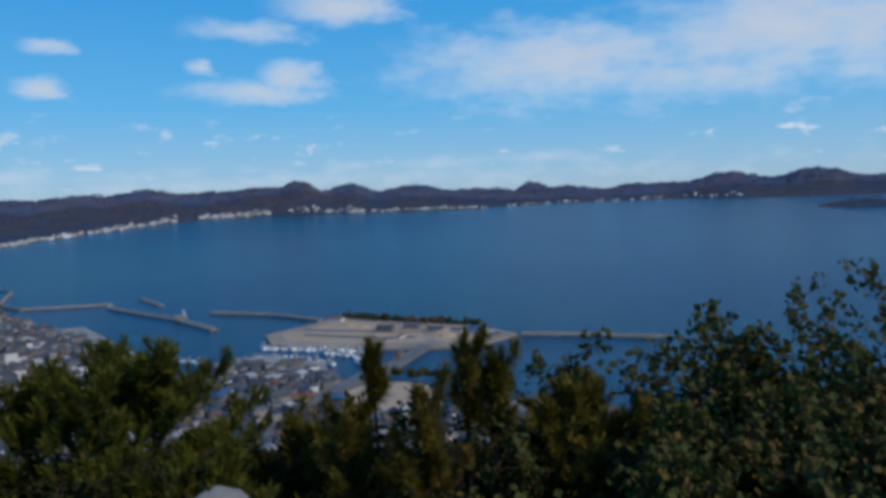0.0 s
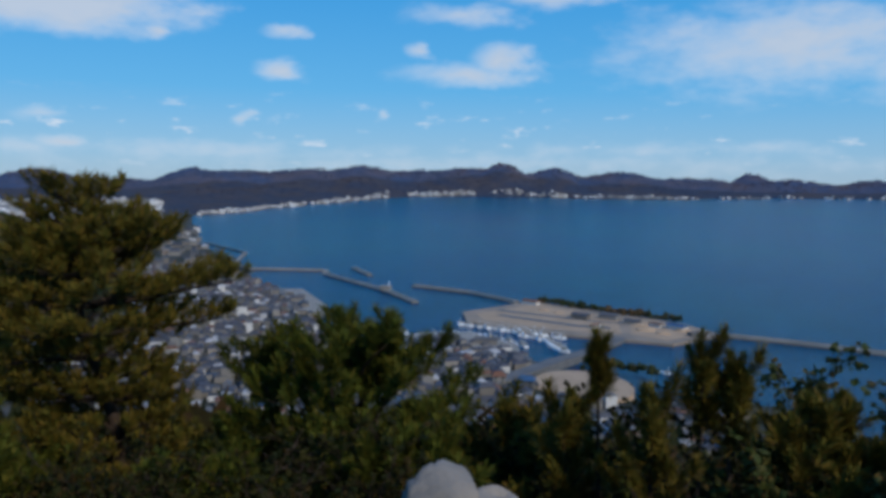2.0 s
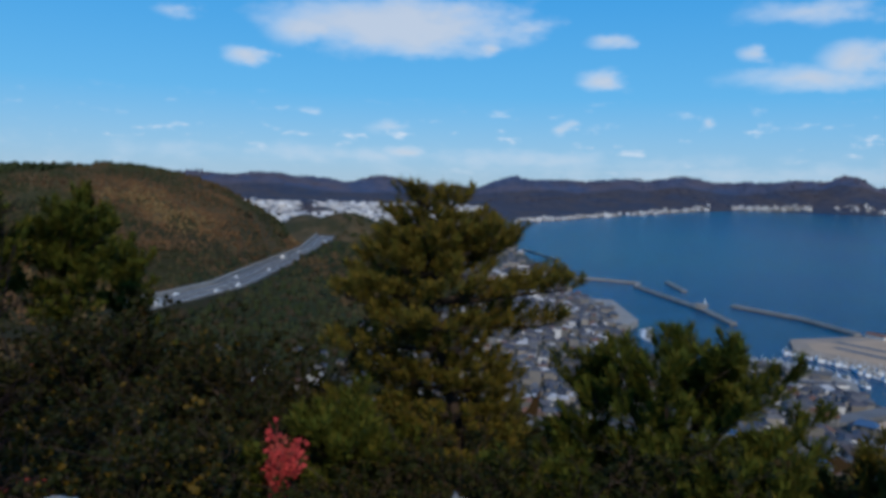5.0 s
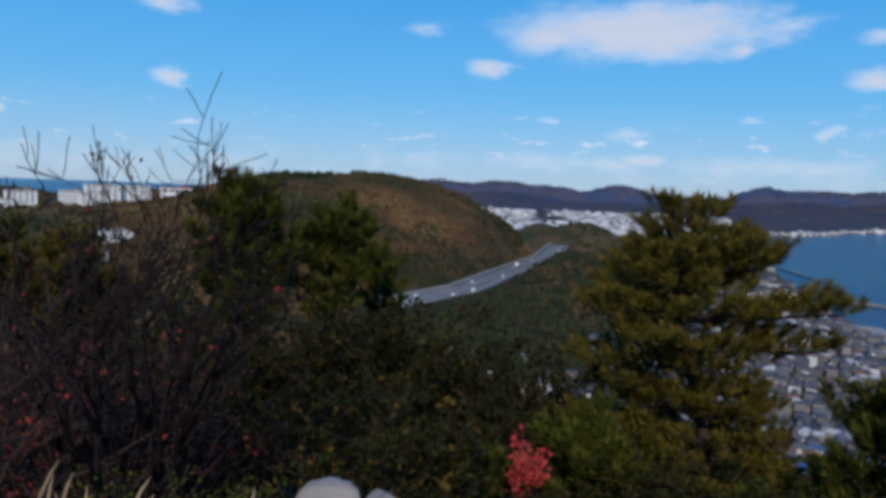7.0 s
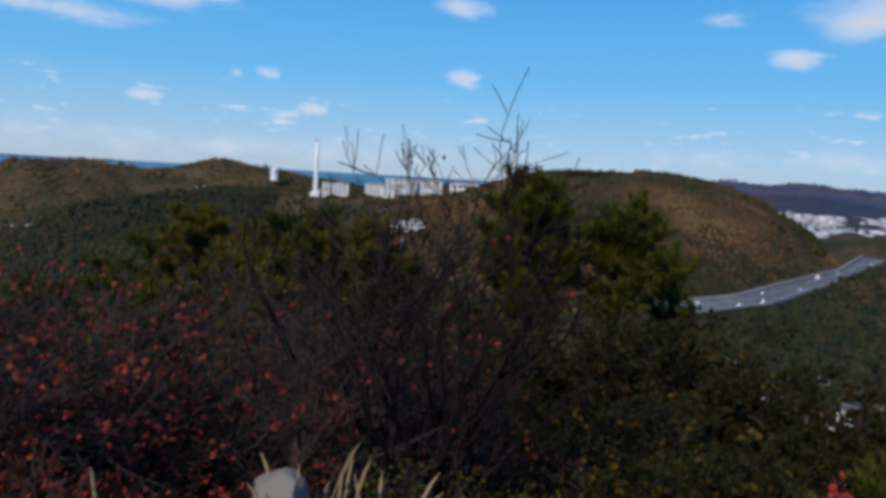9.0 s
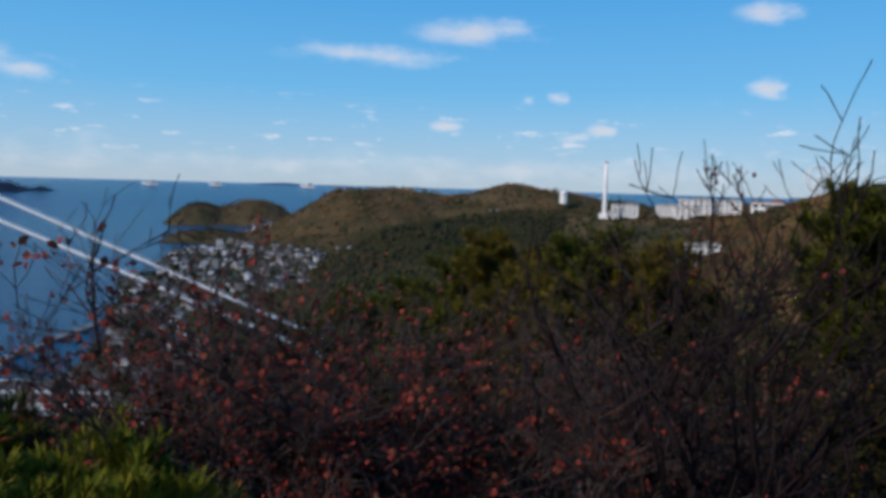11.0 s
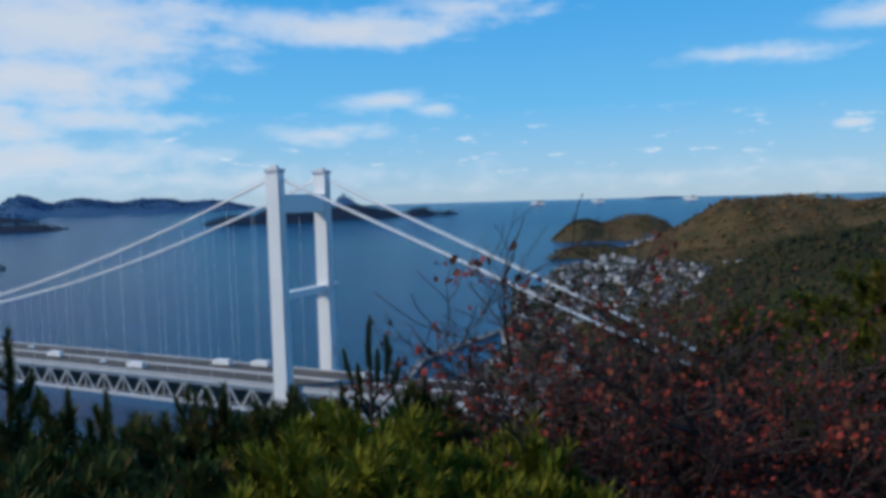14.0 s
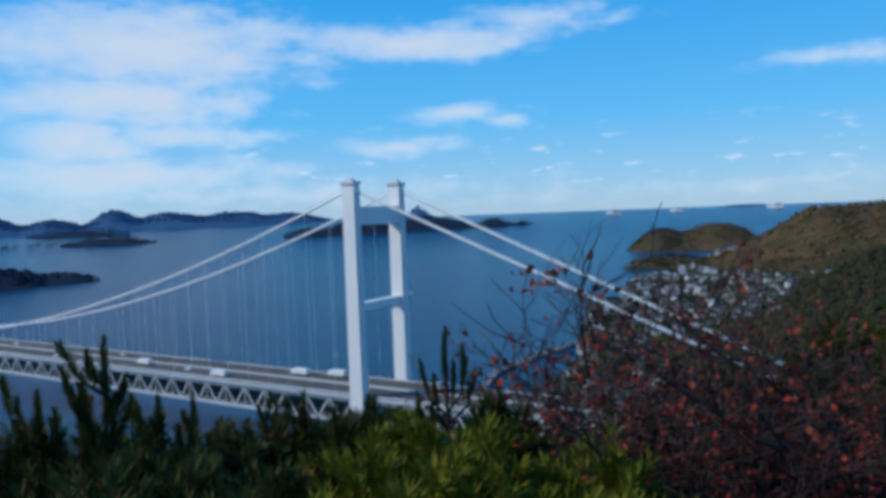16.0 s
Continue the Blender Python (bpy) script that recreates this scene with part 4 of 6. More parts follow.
ups, dns, posts, crosses = up.mesh("rising_brace", M_TRUSS), dn.mesh("falling_brace", M_TRUSS), post.mesh("truss_post", M_TRUSS), cross.mesh("floor_beam", M_TRUSS)
rest = Build()
k = int(S0 / PANEL)
while k * PANEL < S1 - PANEL:
    s = k * PANEL
    if -70 < s < 480:
        for side in (-1, 1):
            part("rising_brace", ups, deck, at=pose(side * HALF, s, DECK))
            part("falling_brace", dns, deck, at=pose(side * HALF, s + PANEL / 2, DECK))
            part("truss_post", posts, deck, at=pose(side * HALF, s + PANEL / 2, DECK))
        part("floor_beam", crosses, deck, at=pose(0, s, DECK))
    else:
        for side in (-1, 1):
            rest.beam((side * HALF, s, DECK - DEEP), (side * HALF, s + PANEL / 2, DECK - 2.4), 0.7, 0.8)
            rest.beam((side * HALF, s + PANEL / 2, DECK - 2.4), (side * HALF, s + PANEL, DECK - DEEP), 0.7, 0.8)
    k += 1
tagged(part("far_bracing", rest.mesh("far_bracing", M_TRUSS), deck), kind="stuff")

M_YELLOW = mat("yellow_paint", (0.75, 0.45, 0.05), 0.5, vary=0.1)
lorry_box, lorry_cab = Build(), Build()
lorry_box.box((0, -1.5, 2.2), (2.4, 8.5, 2.8)); lorry_cab.box((0, 4.2, 1.6), (2.3, 2.2, 2.4), None, 0.92)
lorry = tagged(empty("lorry", Matrix.Translation(bridge_at(170, -6, DECK + 0.56)) @ pose(0, 0, 0, 0, 0, turn_b)), "white box lorry on the bridge deck", "lorry", "lorries")
part("cargo_box", lorry_box.mesh("cargo_box", M_STEEL), lorry), part("cab", lorry_cab.mesh("cab", M_STEEL), lorry)
lw = Build(); lw.tube([(-0.15, 0, 0), (0.15, 0, 0)], 0.5, 10); lw = lw.mesh("lorry_wheel", M_TYRE)
for x in (-1.0, 1.0):
    for y in (-4.4, -3.2, 4.0):
        part("wheel", lw, lorry, at=pose(x, y, 0.5))
for s, c in ((60, 8), (38, 12), (100, -12), (-30, 9)):
    copy_thing(lorry, Matrix.Translation(bridge_at(s, c, DECK + 0.56)) @ pose(0, 0, 0, 0, 0, turn_b))
for s, c in ((20, 6), (130, -7), (210, 8), (250, -12), (330, 7)):
    copy_thing(car, Matrix.Translation(bridge_at(s, c, DECK + 0.56)) @ pose(0, 0, 0, 0, 0, turn_b))
anchor = tagged(empty("cable_anchorage", Matrix.Translation(bridge_at(-SIDE - 15)) @ pose(0, 0, 0, 0, 0, turn_b)), "massive concrete cable anchorage block", "anchorage")
b = Build(); b.box((0, 0, 20), (48, 40, 60), None, 0.9); part("block", b.mesh("block", M_CONC), anchor)


# sheds on the quay and wharf
shed_w, shed_r = Build(), Build()
shed_w.box((0, 0, 2), (16, 9, 4))
shed_r.add([(-8.6, -5, 4), (8.6, -5, 4), (8.6, 5, 4), (-8.6, 5, 4), (-8.6, 0, 6), (8.6, 0, 6)], [(0, 1, 5, 4), (2, 3, 4, 5), (1, 2, 5), (3, 0, 4), (3, 2, 1, 0)])
shed = tagged(empty("harbour_shed", pose(-60, 700, 2.2, 0, 0, -20)), "low harbour shed with a sheet metal roof", "shed", "harbour sheds")
part("wall", shed_w.mesh("shed_wall", M_WALL_O), shed), part("roof", shed_r.mesh("shed_roof", M_ROOF_O), shed)
rng = random.Random(77)
for x, y, z, a in ((-34, 706, 2.2, -20), (-12, 690, 2.2, -20), (8, 680, 2.2, -30), (26, 672, 2.2, -30), (40, 650, 2.2, 40), (-118, 768, 2.2, -25), (-44, 660, 2.2, 70), (-150, 560, 4.9, 10), (-120, 555, 4.9, 12), (-160, 535, 4.9, 10),
                   (-110, 530, 4.9, 15), (-350, 690, 6.2, 30), (-380, 730, 6.2, 30), (-360, 720, 6.2, 120), (-330, 665, 6.2, 120), (-40, 575, 4, 80)):
    c = copy_thing(shed, pose(x, y, z, 0, 0, a))
    k = rng.uniform(0.6, 1.2)
    c.scale = (k * rng.uniform(0.8, 1.3), k, k)
# spoil heaps on the bare ground
for k, (x, y, w) in enumerate(((0, 660, 9), (14, 650, 7), (-6, 680, 8), (30, 668, 8), (-100, 735, 6), (-84, 725, 6))):
    bm = bmesh.new()
    bmesh.ops.create_icosphere(bm, subdivisions=2, radius=1.0)
    for v in bm.verts:
        n = 1 + 0.25 * noise.noise(v.co * 1.7 + Vector((k, 0, 0)))
        v.co = Vector((v.co.x * w * n, v.co.y * w * 0.6 * n, max(-0.2, v.co.z) * w * 0.28 * n))
    me = bpy.data.meshes.new("spoil_mound")
    bm.to_mesh(me)
    bm.free()
    me.materials.append(M_SAND)
    tagged(new("spoil_mound", me), "heap of pale sandy spoil on the quay", "heap", "spoil heaps").matrix_basis = pose(x, y, 2.4)


# ---- woods on the hills ----
def scatter(n, yaw0, yaw1, r0, r1, seed, ok):
    rs = np.random.RandomState(seed)
    ya = rs.uniform(yaw0, yaw1, n)
    r = r0 * (r1 / r0) ** (rs.rand(n) ** 0.8)
    a = np.radians(ya)
    x, y = -np.sin(a) * r, np.cos(a) * r
    z, dry = land(x, y)
    up = z - sea_level(r)
    gap, _ = road_gap(x, y)
    k = ok(ya, r, up, dry) & (gap > 21)
    return x[k], y[k], z[k], r[k], rs


ICO_V, ICO_F = [], []
bm = bmesh.new()
bmesh.ops.create_icosphere(bm, subdivisions=1, radius=1.0)
ICO_V = np.array([v.co[:] for v in bm.verts])
ICO_F = np.array([[v.index for v in f.verts] for f in bm.faces])
bm.free()


LOW = np.array([(0, 0, 1), (.9, 0, .35), (.28, .86, .4), (-.73, .53, .3), (-.73, -.53, .42), (.28, -.86, .33), (.7, .5, -.5), (-.3, .85, -.5), (-.9, 0, -.5), (-.3, -.85, -.5), (.7, -.5, -.5)])
LOW_F = np.array([(0, 1, 2), (0, 2, 3), (0, 3, 4), (0, 4, 5), (0, 5, 1), (1, 6, 2), (2, 6, 7), (2, 7, 3), (3, 7, 8), (3, 8, 4), (4, 8, 9), (4, 9, 5), (5, 9, 10), (5, 10, 1), (1, 10, 6)])


def crowns(name, pts, size, mats, label, lumps=2, sunk=(0.3, 1.0), fine=False):
    """Rough crowns: each a few small knobbly lumps of differing size."""
    x, y, z, r, rs = pts
    n = len(x) * lumps
    c = np.repeat(np.stack([x, y, z], -1), lumps, 0)
    s = rs.uniform(size[0], size[1], n)
    c[:, :2] += rs.normal(0, 0.45, (n, 2)) * s[:, None]
    c[:, 2] += s * rs.uniform(sunk[0], sunk[1], n)
    knob, tris = (ICO_V, ICO_F) if fine else (LOW, LOW_F)
    k = 1 + rs.normal(0, 0.24, (n, len(knob)))
    v = knob[None] * k[:, :, None] * (s[:, None, None] * np.array([0.62, 0.62, 0.78])) + c[:, None]
    f = tris[None] + (np.arange(n) * len(knob))[:, None, None]
    me = bpy.data.meshes.new(name)
    me.from_pydata(v.reshape(-1, 3).tolist(), [], f.reshape(-1, 3).tolist())
    me.materials.append(mats)
    return tagged(new(name, me), label, "woods", kind="stuff")


def clumps(name, pts, size, mats, label, leaves=70):
    """Nearer crowns: clouds of small leaf blades."""
    x, y, z, r, rs = pts
    n = len(x)
    s = rs.uniform(size[0], size[1], n)
    d = rs.normal(0, 1, (n, leaves, 3))
    d /= np.linalg.norm(d, axis=2)[:, :, None]
    d *= rs.uniform(0.45, 1.0, (n, leaves, 1)) * (1 + 0.25 * np.sin(d[:, :, :1] * 5 + rs.uniform(0, 6, (n, 1, 1))))
    c = np.stack([x, y, z + s * 0.75], -1)[:, None] + d * s[:, None, None] * np.array([0.75, 0.75, 0.85])
    t = rs.normal(0, 1, (n, leaves, 3, 3)) * (s * 0.17)[:, None, None, None]
    v = (c[:, :, None] + t).reshape(-1, 3)
    f = np.arange(len(v)).reshape(-1, 3)
    me = bpy.data.meshes.new(name)
    me.from_pydata(v.tolist(), [], f.tolist())
    me.materials.append(mats)
    return tagged(new(name, me), label, "woods", kind="stuff")


# undergrowth leaves lowered towards black, deep shadow put into the colour
M_LEAFY = ramp_mat("shade_dark_slope_leaves", [(0.0117, 0.0153, 0.0036), (0.0162, 0.018, 0.00405), (0.027, 0.0189, 0.0054), (0.0135, 0.0162, 0.0045), (0.0198, 0.0162, 0.0054), (0.03375, 0.0189, 0.0063)], 0.9)
crowns("hill_woods", scatter(22000, -34, 130, 260, 1400, 31, lambda a, r, up, dry: (up > 14) & (dry > 0) & ~((a > np.interp(r, (540, 560, 680, 830, 950, 1150), (62, 60, 56.2, 52.4, 50.2, 48))) & (a < 76) & (r > 560))), (2.4, 5.0), M_CROWN, "mixed green and brown woods on the slopes", 2, (-0.1, 0.6))
crowns("valley_woods", scatter(9000, 38, 68, 300, 950, 43, lambda a, r, up, dry: (up > 12) & (dry > 0) & (a < np.interp(r, (540, 560, 680, 830, 950, 1150), (68, 64, 58, 53, 50.5, 48)))), (2.2, 4.6), M_DARKWOOD, "dark woods in the valley below the road", 1, (-0.1, 0.5))
crowns("autumn_scrub_woods", scatter(26000, 46, 82, 600, 1150, 32, lambda a, r, up, dry: (up > 22) & (dry > 0) & (a > np.interp(r, (540, 560, 680, 830, 950, 1150), (62, 60, 56.2, 52.4, 50.2, 48)))), (1.4, 3.2), M_SCRUBTREE, "brown autumn scrub on the hill above the road", 1, (-0.1, 0.5))
crowns("crest_pines", scatter(9000, 46, 72, 840, 1010, 37, lambda a, r, up, dry: (up > 60) & (np.abs(r - 930 + 4 * (a - 60)) < 26 + 10 * np.sin(a * 1.7))), (2.4, 4.6), M_CROWN, "dark pines along the hill crest", 1)
crowns("west_woods", scatter(26000, 70, 127, 1150, 2600, 33, lambda a, r, up, dry: (up > 12) & ((dry > 0) | (a > 100))), (2.2, 4.8), M_SCRUBTREE, "brown and green woods on the western hills", 1, (-0.2, 0.4))
crowns("west_pines", scatter(16000, 92, 127, 560, 2450, 41, lambda a, r, up, dry: (up > 5) & (((a < 112) & (r < 1200)) | ((r > 1450) & (r < 1700) & (a > 115)) | ((a > 118.3) & (r > 1900)))), (2.6, 5.2), M_DARKWOOD, "dark pine woods on the western foothill", 1, (-0.1, 0.5))
# crowns across the bay, haze painted into their colour by distance
crowns("shore_woods", scatter(9000, -34, 75, 2600, 4050, 40, lambda a, r, up, dry: (up > 16)), (4, 8), M_SHORETREE, "dark wooded foothills across the bay, tinted with haze", 1, (-0.5, 0.1))
crowns("far_woods", scatter(14000, -34, 75, 4050, 4800, 34, lambda a, r, up, dry: (up > 16)), (4.5, 10), M_FARTREE, "brown distant woods across the bay, tinted with blue haze", 1, (-0.5, 0.1))
# island crowns, coloured with the haze that lies before them
crowns("far_island_woods", scatter(12000, 126, 176, 4000, 4850, 38, lambda a, r, up, dry: (up > 2.5) & (dry < 0)), (5, 10), M_FARISLE, "distant woods on far islands, blue haze in their colour", 1, (-0.5, 0.1))
crowns("island_woods", scatter(24000, 126, 176, 1400, 4000, 35, lambda a, r, up, dry: (up > 2.5) & (dry < 0)), (3.5, 7), M_ISLETREE, "dark pine woods on the islands, tinted with blue haze", 1, (-0.4, 0.15))
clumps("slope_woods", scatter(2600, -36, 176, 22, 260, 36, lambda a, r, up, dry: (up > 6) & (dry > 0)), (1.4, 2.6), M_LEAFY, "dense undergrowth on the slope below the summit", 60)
quay_trees = (np.linspace(-112, 30, 46), np.linspace(786, 708, 46), np.full(46, 2.2), np.full(46, 700.0), np.random.RandomState(3))
town_green = scatter(4200, 104, 127, 500, 2100, 39, lambda a, r, up, dry: (up < 16) & (dry > 5))
crowns("town_trees", town_green, (2, 4.5), M_CROWN, "dark trees between the houses of a coastal town", 1)
crowns("quay_pines", quay_trees, (3, 5), M_CROWN, "dark pine windbreak along the quay", 2)
field_trees = (np.linspace(-38, 6, 14), np.linspace(508, 496, 14), np.full(14, 5.0), np.full(14, 500.0), np.random.RandomState(4))
crowns("field_hedge", field_trees, (3, 4.5), M_CROWN, "dark trees beside the sports field", 2)

# ---- plants round the summit ----

def stand(ya, d):
    """A spot round the summit, as paced out from the viewpoint while turning to the left."""
    x = np.interp(ya, (0, 20, 40, 60, 72, 85, 95, 180), (0, -0.24, -0.40, -0.52, -0.60, -0.82, -1.09, -1.08))
    y = np.interp(ya, (0, 20, 40, 60, 72, 85, 95, 135), (0, 0.11, 0.01, -0.08, -0.10, -0.09, -0.06, -0.18))
    return at(ya, d) + Vector((float(x), float(y), 0))


M_BARK = mat("pine_bark", (0.055, 0.039, 0.030), 0.95, vary=0.5, scale=14, bump=0.8)
M_TWIG = mat("bare_twigs", (0.021, 0.013, 0.014), 0.9, vary=0.35, scale=12, bump=0.4)
M_TWIG_G = mat("grey_brown_twigs", (0.040, 0.025, 0.024), 0.9, vary=0.35, scale=12, bump=0.4)
M_NEEDLE = ramp_mat("dark_pine_needles", [(0.043, 0.057, 0.007), (0.060, 0.075, 0.010), (0.080, 0.083, 0.010), (0.048, 0.062, 0.009), (0.100, 0.083, 0.011)], 0.75, through_light=0.2)
M_NEEDLE_Y = ramp_mat("sunny_pine_needles", [(0.102, 0.118, 0.010), (0.138, 0.144, 0.012), (0.072, 0.094, 0.010), (0.156, 0.142, 0.014), (0.114, 0.126, 0.011)], 0.7, through_light=0.2)
M_NEEDLE_O = ramp_mat("olive_pine_needles", [(0.102, 0.084, 0.011), (0.132, 0.094, 0.013), (0.070, 0.067, 0.010), (0.144, 0.091, 0.016), (0.058, 0.060, 0.010)], 0.75, through_light=0.2)
M_NEEDLE_B = ramp_mat("young_pine_needles", [(0.034, 0.058, 0.018), (0.046, 0.072, 0.020), (0.036, 0.060, 0.016), (0.062, 0.080, 0.020), (0.10, 0.060, 0.018)], 0.7, through_light=0.2)
# evergreen leaves with near-black shadow depth built into the base colours
M_LEAF_D = ramp_mat("shade_dark_evergreen_leaves", [(0.0114, 0.01555, 0.00311), (0.01659, 0.0197, 0.003629), (0.02281, 0.02074, 0.003629), (0.01348, 0.01659, 0.003629), (0.03007, 0.0197, 0.004147)], 0.75, through_light=0.15)
M_LEAF_E = ramp_mat("glossy_evergreen_leaves", [(0.040, 0.056, 0.015), (0.056, 0.068, 0.017), (0.075, 0.068, 0.018), (0.046, 0.060, 0.018), (0.100, 0.066, 0.020)], 0.6, through_light=0.2)
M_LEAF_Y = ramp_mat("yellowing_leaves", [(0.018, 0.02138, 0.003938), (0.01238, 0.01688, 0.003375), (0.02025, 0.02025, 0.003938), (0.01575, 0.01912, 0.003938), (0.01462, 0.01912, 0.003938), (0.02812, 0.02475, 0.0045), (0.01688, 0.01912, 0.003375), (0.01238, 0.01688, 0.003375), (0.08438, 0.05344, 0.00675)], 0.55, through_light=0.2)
M_LEAF_R = ramp_mat("red_autumn_leaves", [(0.24, 0.036, 0.028), (0.15, 0.026, 0.022), (0.30, 0.048, 0.034), (0.11, 0.028, 0.022), (0.19, 0.052, 0.030), (0.08, 0.026, 0.019)], 0.6, through_light=0.25)
M_LEAF_S = ramp_mat("scarlet_leaves", [(0.46, 0.055, 0.055), (0.38, 0.045, 0.045), (0.32, 0.06, 0.05)], 0.6, through_light=0.25)
for dull in (M_BARK, M_TWIG, M_NEEDLE, M_NEEDLE_Y, M_NEEDLE_O, M_NEEDLE_B, M_LEAF_D, M_LEAF_E, M_LEAF_Y, M_LEAF_R, M_LEAF_S, M_LEAFY, M_FLOOR, M_SCRUB, M_FAR, M_SHORE, M_ISLE, M_FARLAND, M_URBAN, M_ROOF, M_ROOF_O, M_CROWN, M_SCRUBTREE, M_FARTREE, M_ISLETREE, M_SHORETREE, M_FARISLE, M_DARKWOOD):
    dull.node_tree.nodes["Principled BSDF"].inputs["Specular IOR Level"].default_value = 0.12
M_STRAW = mat("dry_straw", (0.29, 0.205, 0.12), 0.9, vary=0.3, scale=8)
M_BOULDER = mat("granite", (0.27, 0.24, 0.215), 0.9, vary=0.3, scale=7, bump=0.7, other=(0.14, 0.13, 0.12), patch=0.25)


def brush(seed, n, length, spread, needle, width):
    """One shoot's needles round the z axis, pointing outward and up."""
    rs = np.random.RandomState(seed)
    h, a = rs.rand(n) ** 0.8 * length, rs.uniform(0, 2 * math.pi, n)
    tilt = np.radians(rs.uniform(spread[0], spread[1], n)) * (1.15 - 0.6 * h / length)
    L = needle * rs.uniform(0.75, 1.1, n)
    base = np.stack([np.zeros(n), np.zeros(n), h], -1)
    out = np.stack([np.cos(a) * np.sin(tilt), np.sin(a) * np.sin(tilt), np.cos(tilt)], -1)
    side = np.stack([-np.sin(a), np.cos(a), np.zeros(n)], -1) * width
    mid = base + out * (L * 0.55)[:, None]
    tip = base + out * L[:, None]
    return np.stack([base, mid - side, tip, mid + side], 1).reshape(-1, 3), np.arange(4 * n).reshape(-1, 4)


def stamp(name, template, poses, mats):
    tv, tf = template[0], template[1]
    M = np.array([[list(r) for r in p] for p in poses])
    v = np.einsum("nij,kj->nki", M[:, :3, :3], tv) + M[:, None, :3, 3]
    f = tf[None] + (np.arange(len(M)) * len(tv))[:, None, None]
    me = bpy.data.meshes.new(name)
    me.from_pydata(v.reshape(-1, 3).tolist(), [], f.reshape(-1, tf.shape[1]).tolist())
    me.materials.append(mats)
    return me


def aim(p, d, s, rng):
    q = Vector(d).normalized().to_track_quat("Z", "Y").to_matrix().to_4x4()
    return Matrix.Translation(p) @ q @ Matrix.Rotation(rng.uniform(0, 6.3), 4, "Z") @ Matrix.Scale(s, 4)


def limb(rng, start, d, length, r0, wood, bend, steps=5, wander=0.16):
    """A tapering crooked limb; gives its points and directions."""
    pts, dirs, p, d = [Vector(start)], [Vector(d).normalized()], Vector(start), Vector(d).normalized()
    for _ in range(steps):
        d = (d + Vector((rng.gauss(0, wander), rng.gauss(0, wander), rng.gauss(0, wander * 0.6) + bend))).normalized()
        p = p + d * (length / steps)
        pts.append(p.copy()), dirs.append(d.copy())
    wood.tube(pts, [max(0.0025, r0 * (1 - 0.8 * k / steps)) for k in range(steps + 1)], 5)
    return pts, dirs


def pine(name, ya, d, top_el, spread, needles, label, seed, whorls=9, per=5, low=0.12, rise=0.25, lean=(0, 0), bare=0.0, size=1.0, shape="cone", group=""):
    rng = random.Random(seed)
    base = stand(ya, d)
    g = height(base.x, base.y)
    H = EYE + d * math.tan(radians(top_el)) - g + 0.09
    ob = tagged(empty(name, pose(base.x, base.y, g - 0.1)), label, "pine tree", group)
    wood, poses = Build(), []
    trunk = [Vector((lean[0] * (k / 7) ** 1.5 + rng.gauss(0, 0.03), lean[1] * (k / 7) ** 1.5 + rng.gauss(0, 0.03), (H - 0.12) * k / 7)) for k in range(8)]
    wood.tube(trunk, [0.018 + 0.014 * H * (1 - k / 7.5) for k in range(8)], 8)
    for w in range(whorls):
        f = low + (1 - low) * (w / (whorls - 1)) ** 0.9
        k = min(6.999, f * 7)
        p = trunk[int(k)].lerp(trunk[int(k) + 1], k - int(k))
        reach = spread * ((1.03 - f) ** 0.42 if shape == "cone" else (0.45 + 0.9 * math.sin(math.pi * min(1, max(0, (f - low) / (1 - low) * 0.85 + 0.1)))))
        for j in range(per if f < 0.93 else 3):
            a = rng.uniform(0, 6.3) if shape == "wild" else 6.283 * (j + rng.uniform(-0.3, 0.3)) / per + w * 1.3
            L = max(0.14, reach * rng.uniform(0.6, 1.15))
            up = rise + (0.9 * max(0, f - 0.6) * 2) + rng.gauss(0, 0.1)
            pts, dirs = limb(rng, p, (math.cos(a), math.sin(a), up), L, 0.008 + 0.012 * L, wood, 0.07)
            n = max(3, int(L / 0.085))
            for i in range(n):
                t = (bare + (1 - bare) * (i + 0.5) / n) * 4.99
                q = pts[int(t)].lerp(pts[int(t) + 1], t - int(t))
                side = Vector((rng.gauss(0, 1), rng.gauss(0, 1), rng.uniform(0.2, 1.2))).normalized()
                for twin in range(2):
                    sd = (side * 0.8 + dirs[int(t)] * 0.7 + Vector((rng.gauss(0, .4), rng.gauss(0, .4), 0.35))).normalized()
                    ln = rng.uniform(0.03, 0.16) * size
                    poses.append(aim(q + sd * ln, sd + Vector((0, 0, 0.35)), size * rng.uniform(0.75, 1.2), rng))
            poses.append(aim(pts[-1], dirs[-1] + Vector((0, 0, 0.8)), size * 1.15, rng))
    for k in range(4):
        poses.append(aim(trunk[-1] - Vector((0, 0, 0.06 * k)), (rng.gauss(0, .3), rng.gauss(0, .3), 1), size * 1.2, rng))
    fit = H / (max(m.translation.z for m in poses) + 0.17 * size)
    wood.v = [(x, y, z * fit) for x, y, z in wood.v]
    for m in poses:
        m.translation.z *= fit
    part("trunk", wood.mesh("trunk", M_BARK, True), ob, "brown bark trunk and limbs")
    part("crown", stamp("crown", BRUSH, poses, needles), ob, "dense tufts of pine needles")
    return ob


BRUSH = brush(1, 46, 0.14, (22, 75), 0.105, 0.0062)
SPRIG = brush(3, 120, 0.17, (22, 58), 0.058, 0.0042)
CANDLE = brush(2, 130, 0.17, (34, 92), 0.098, 0.0055)


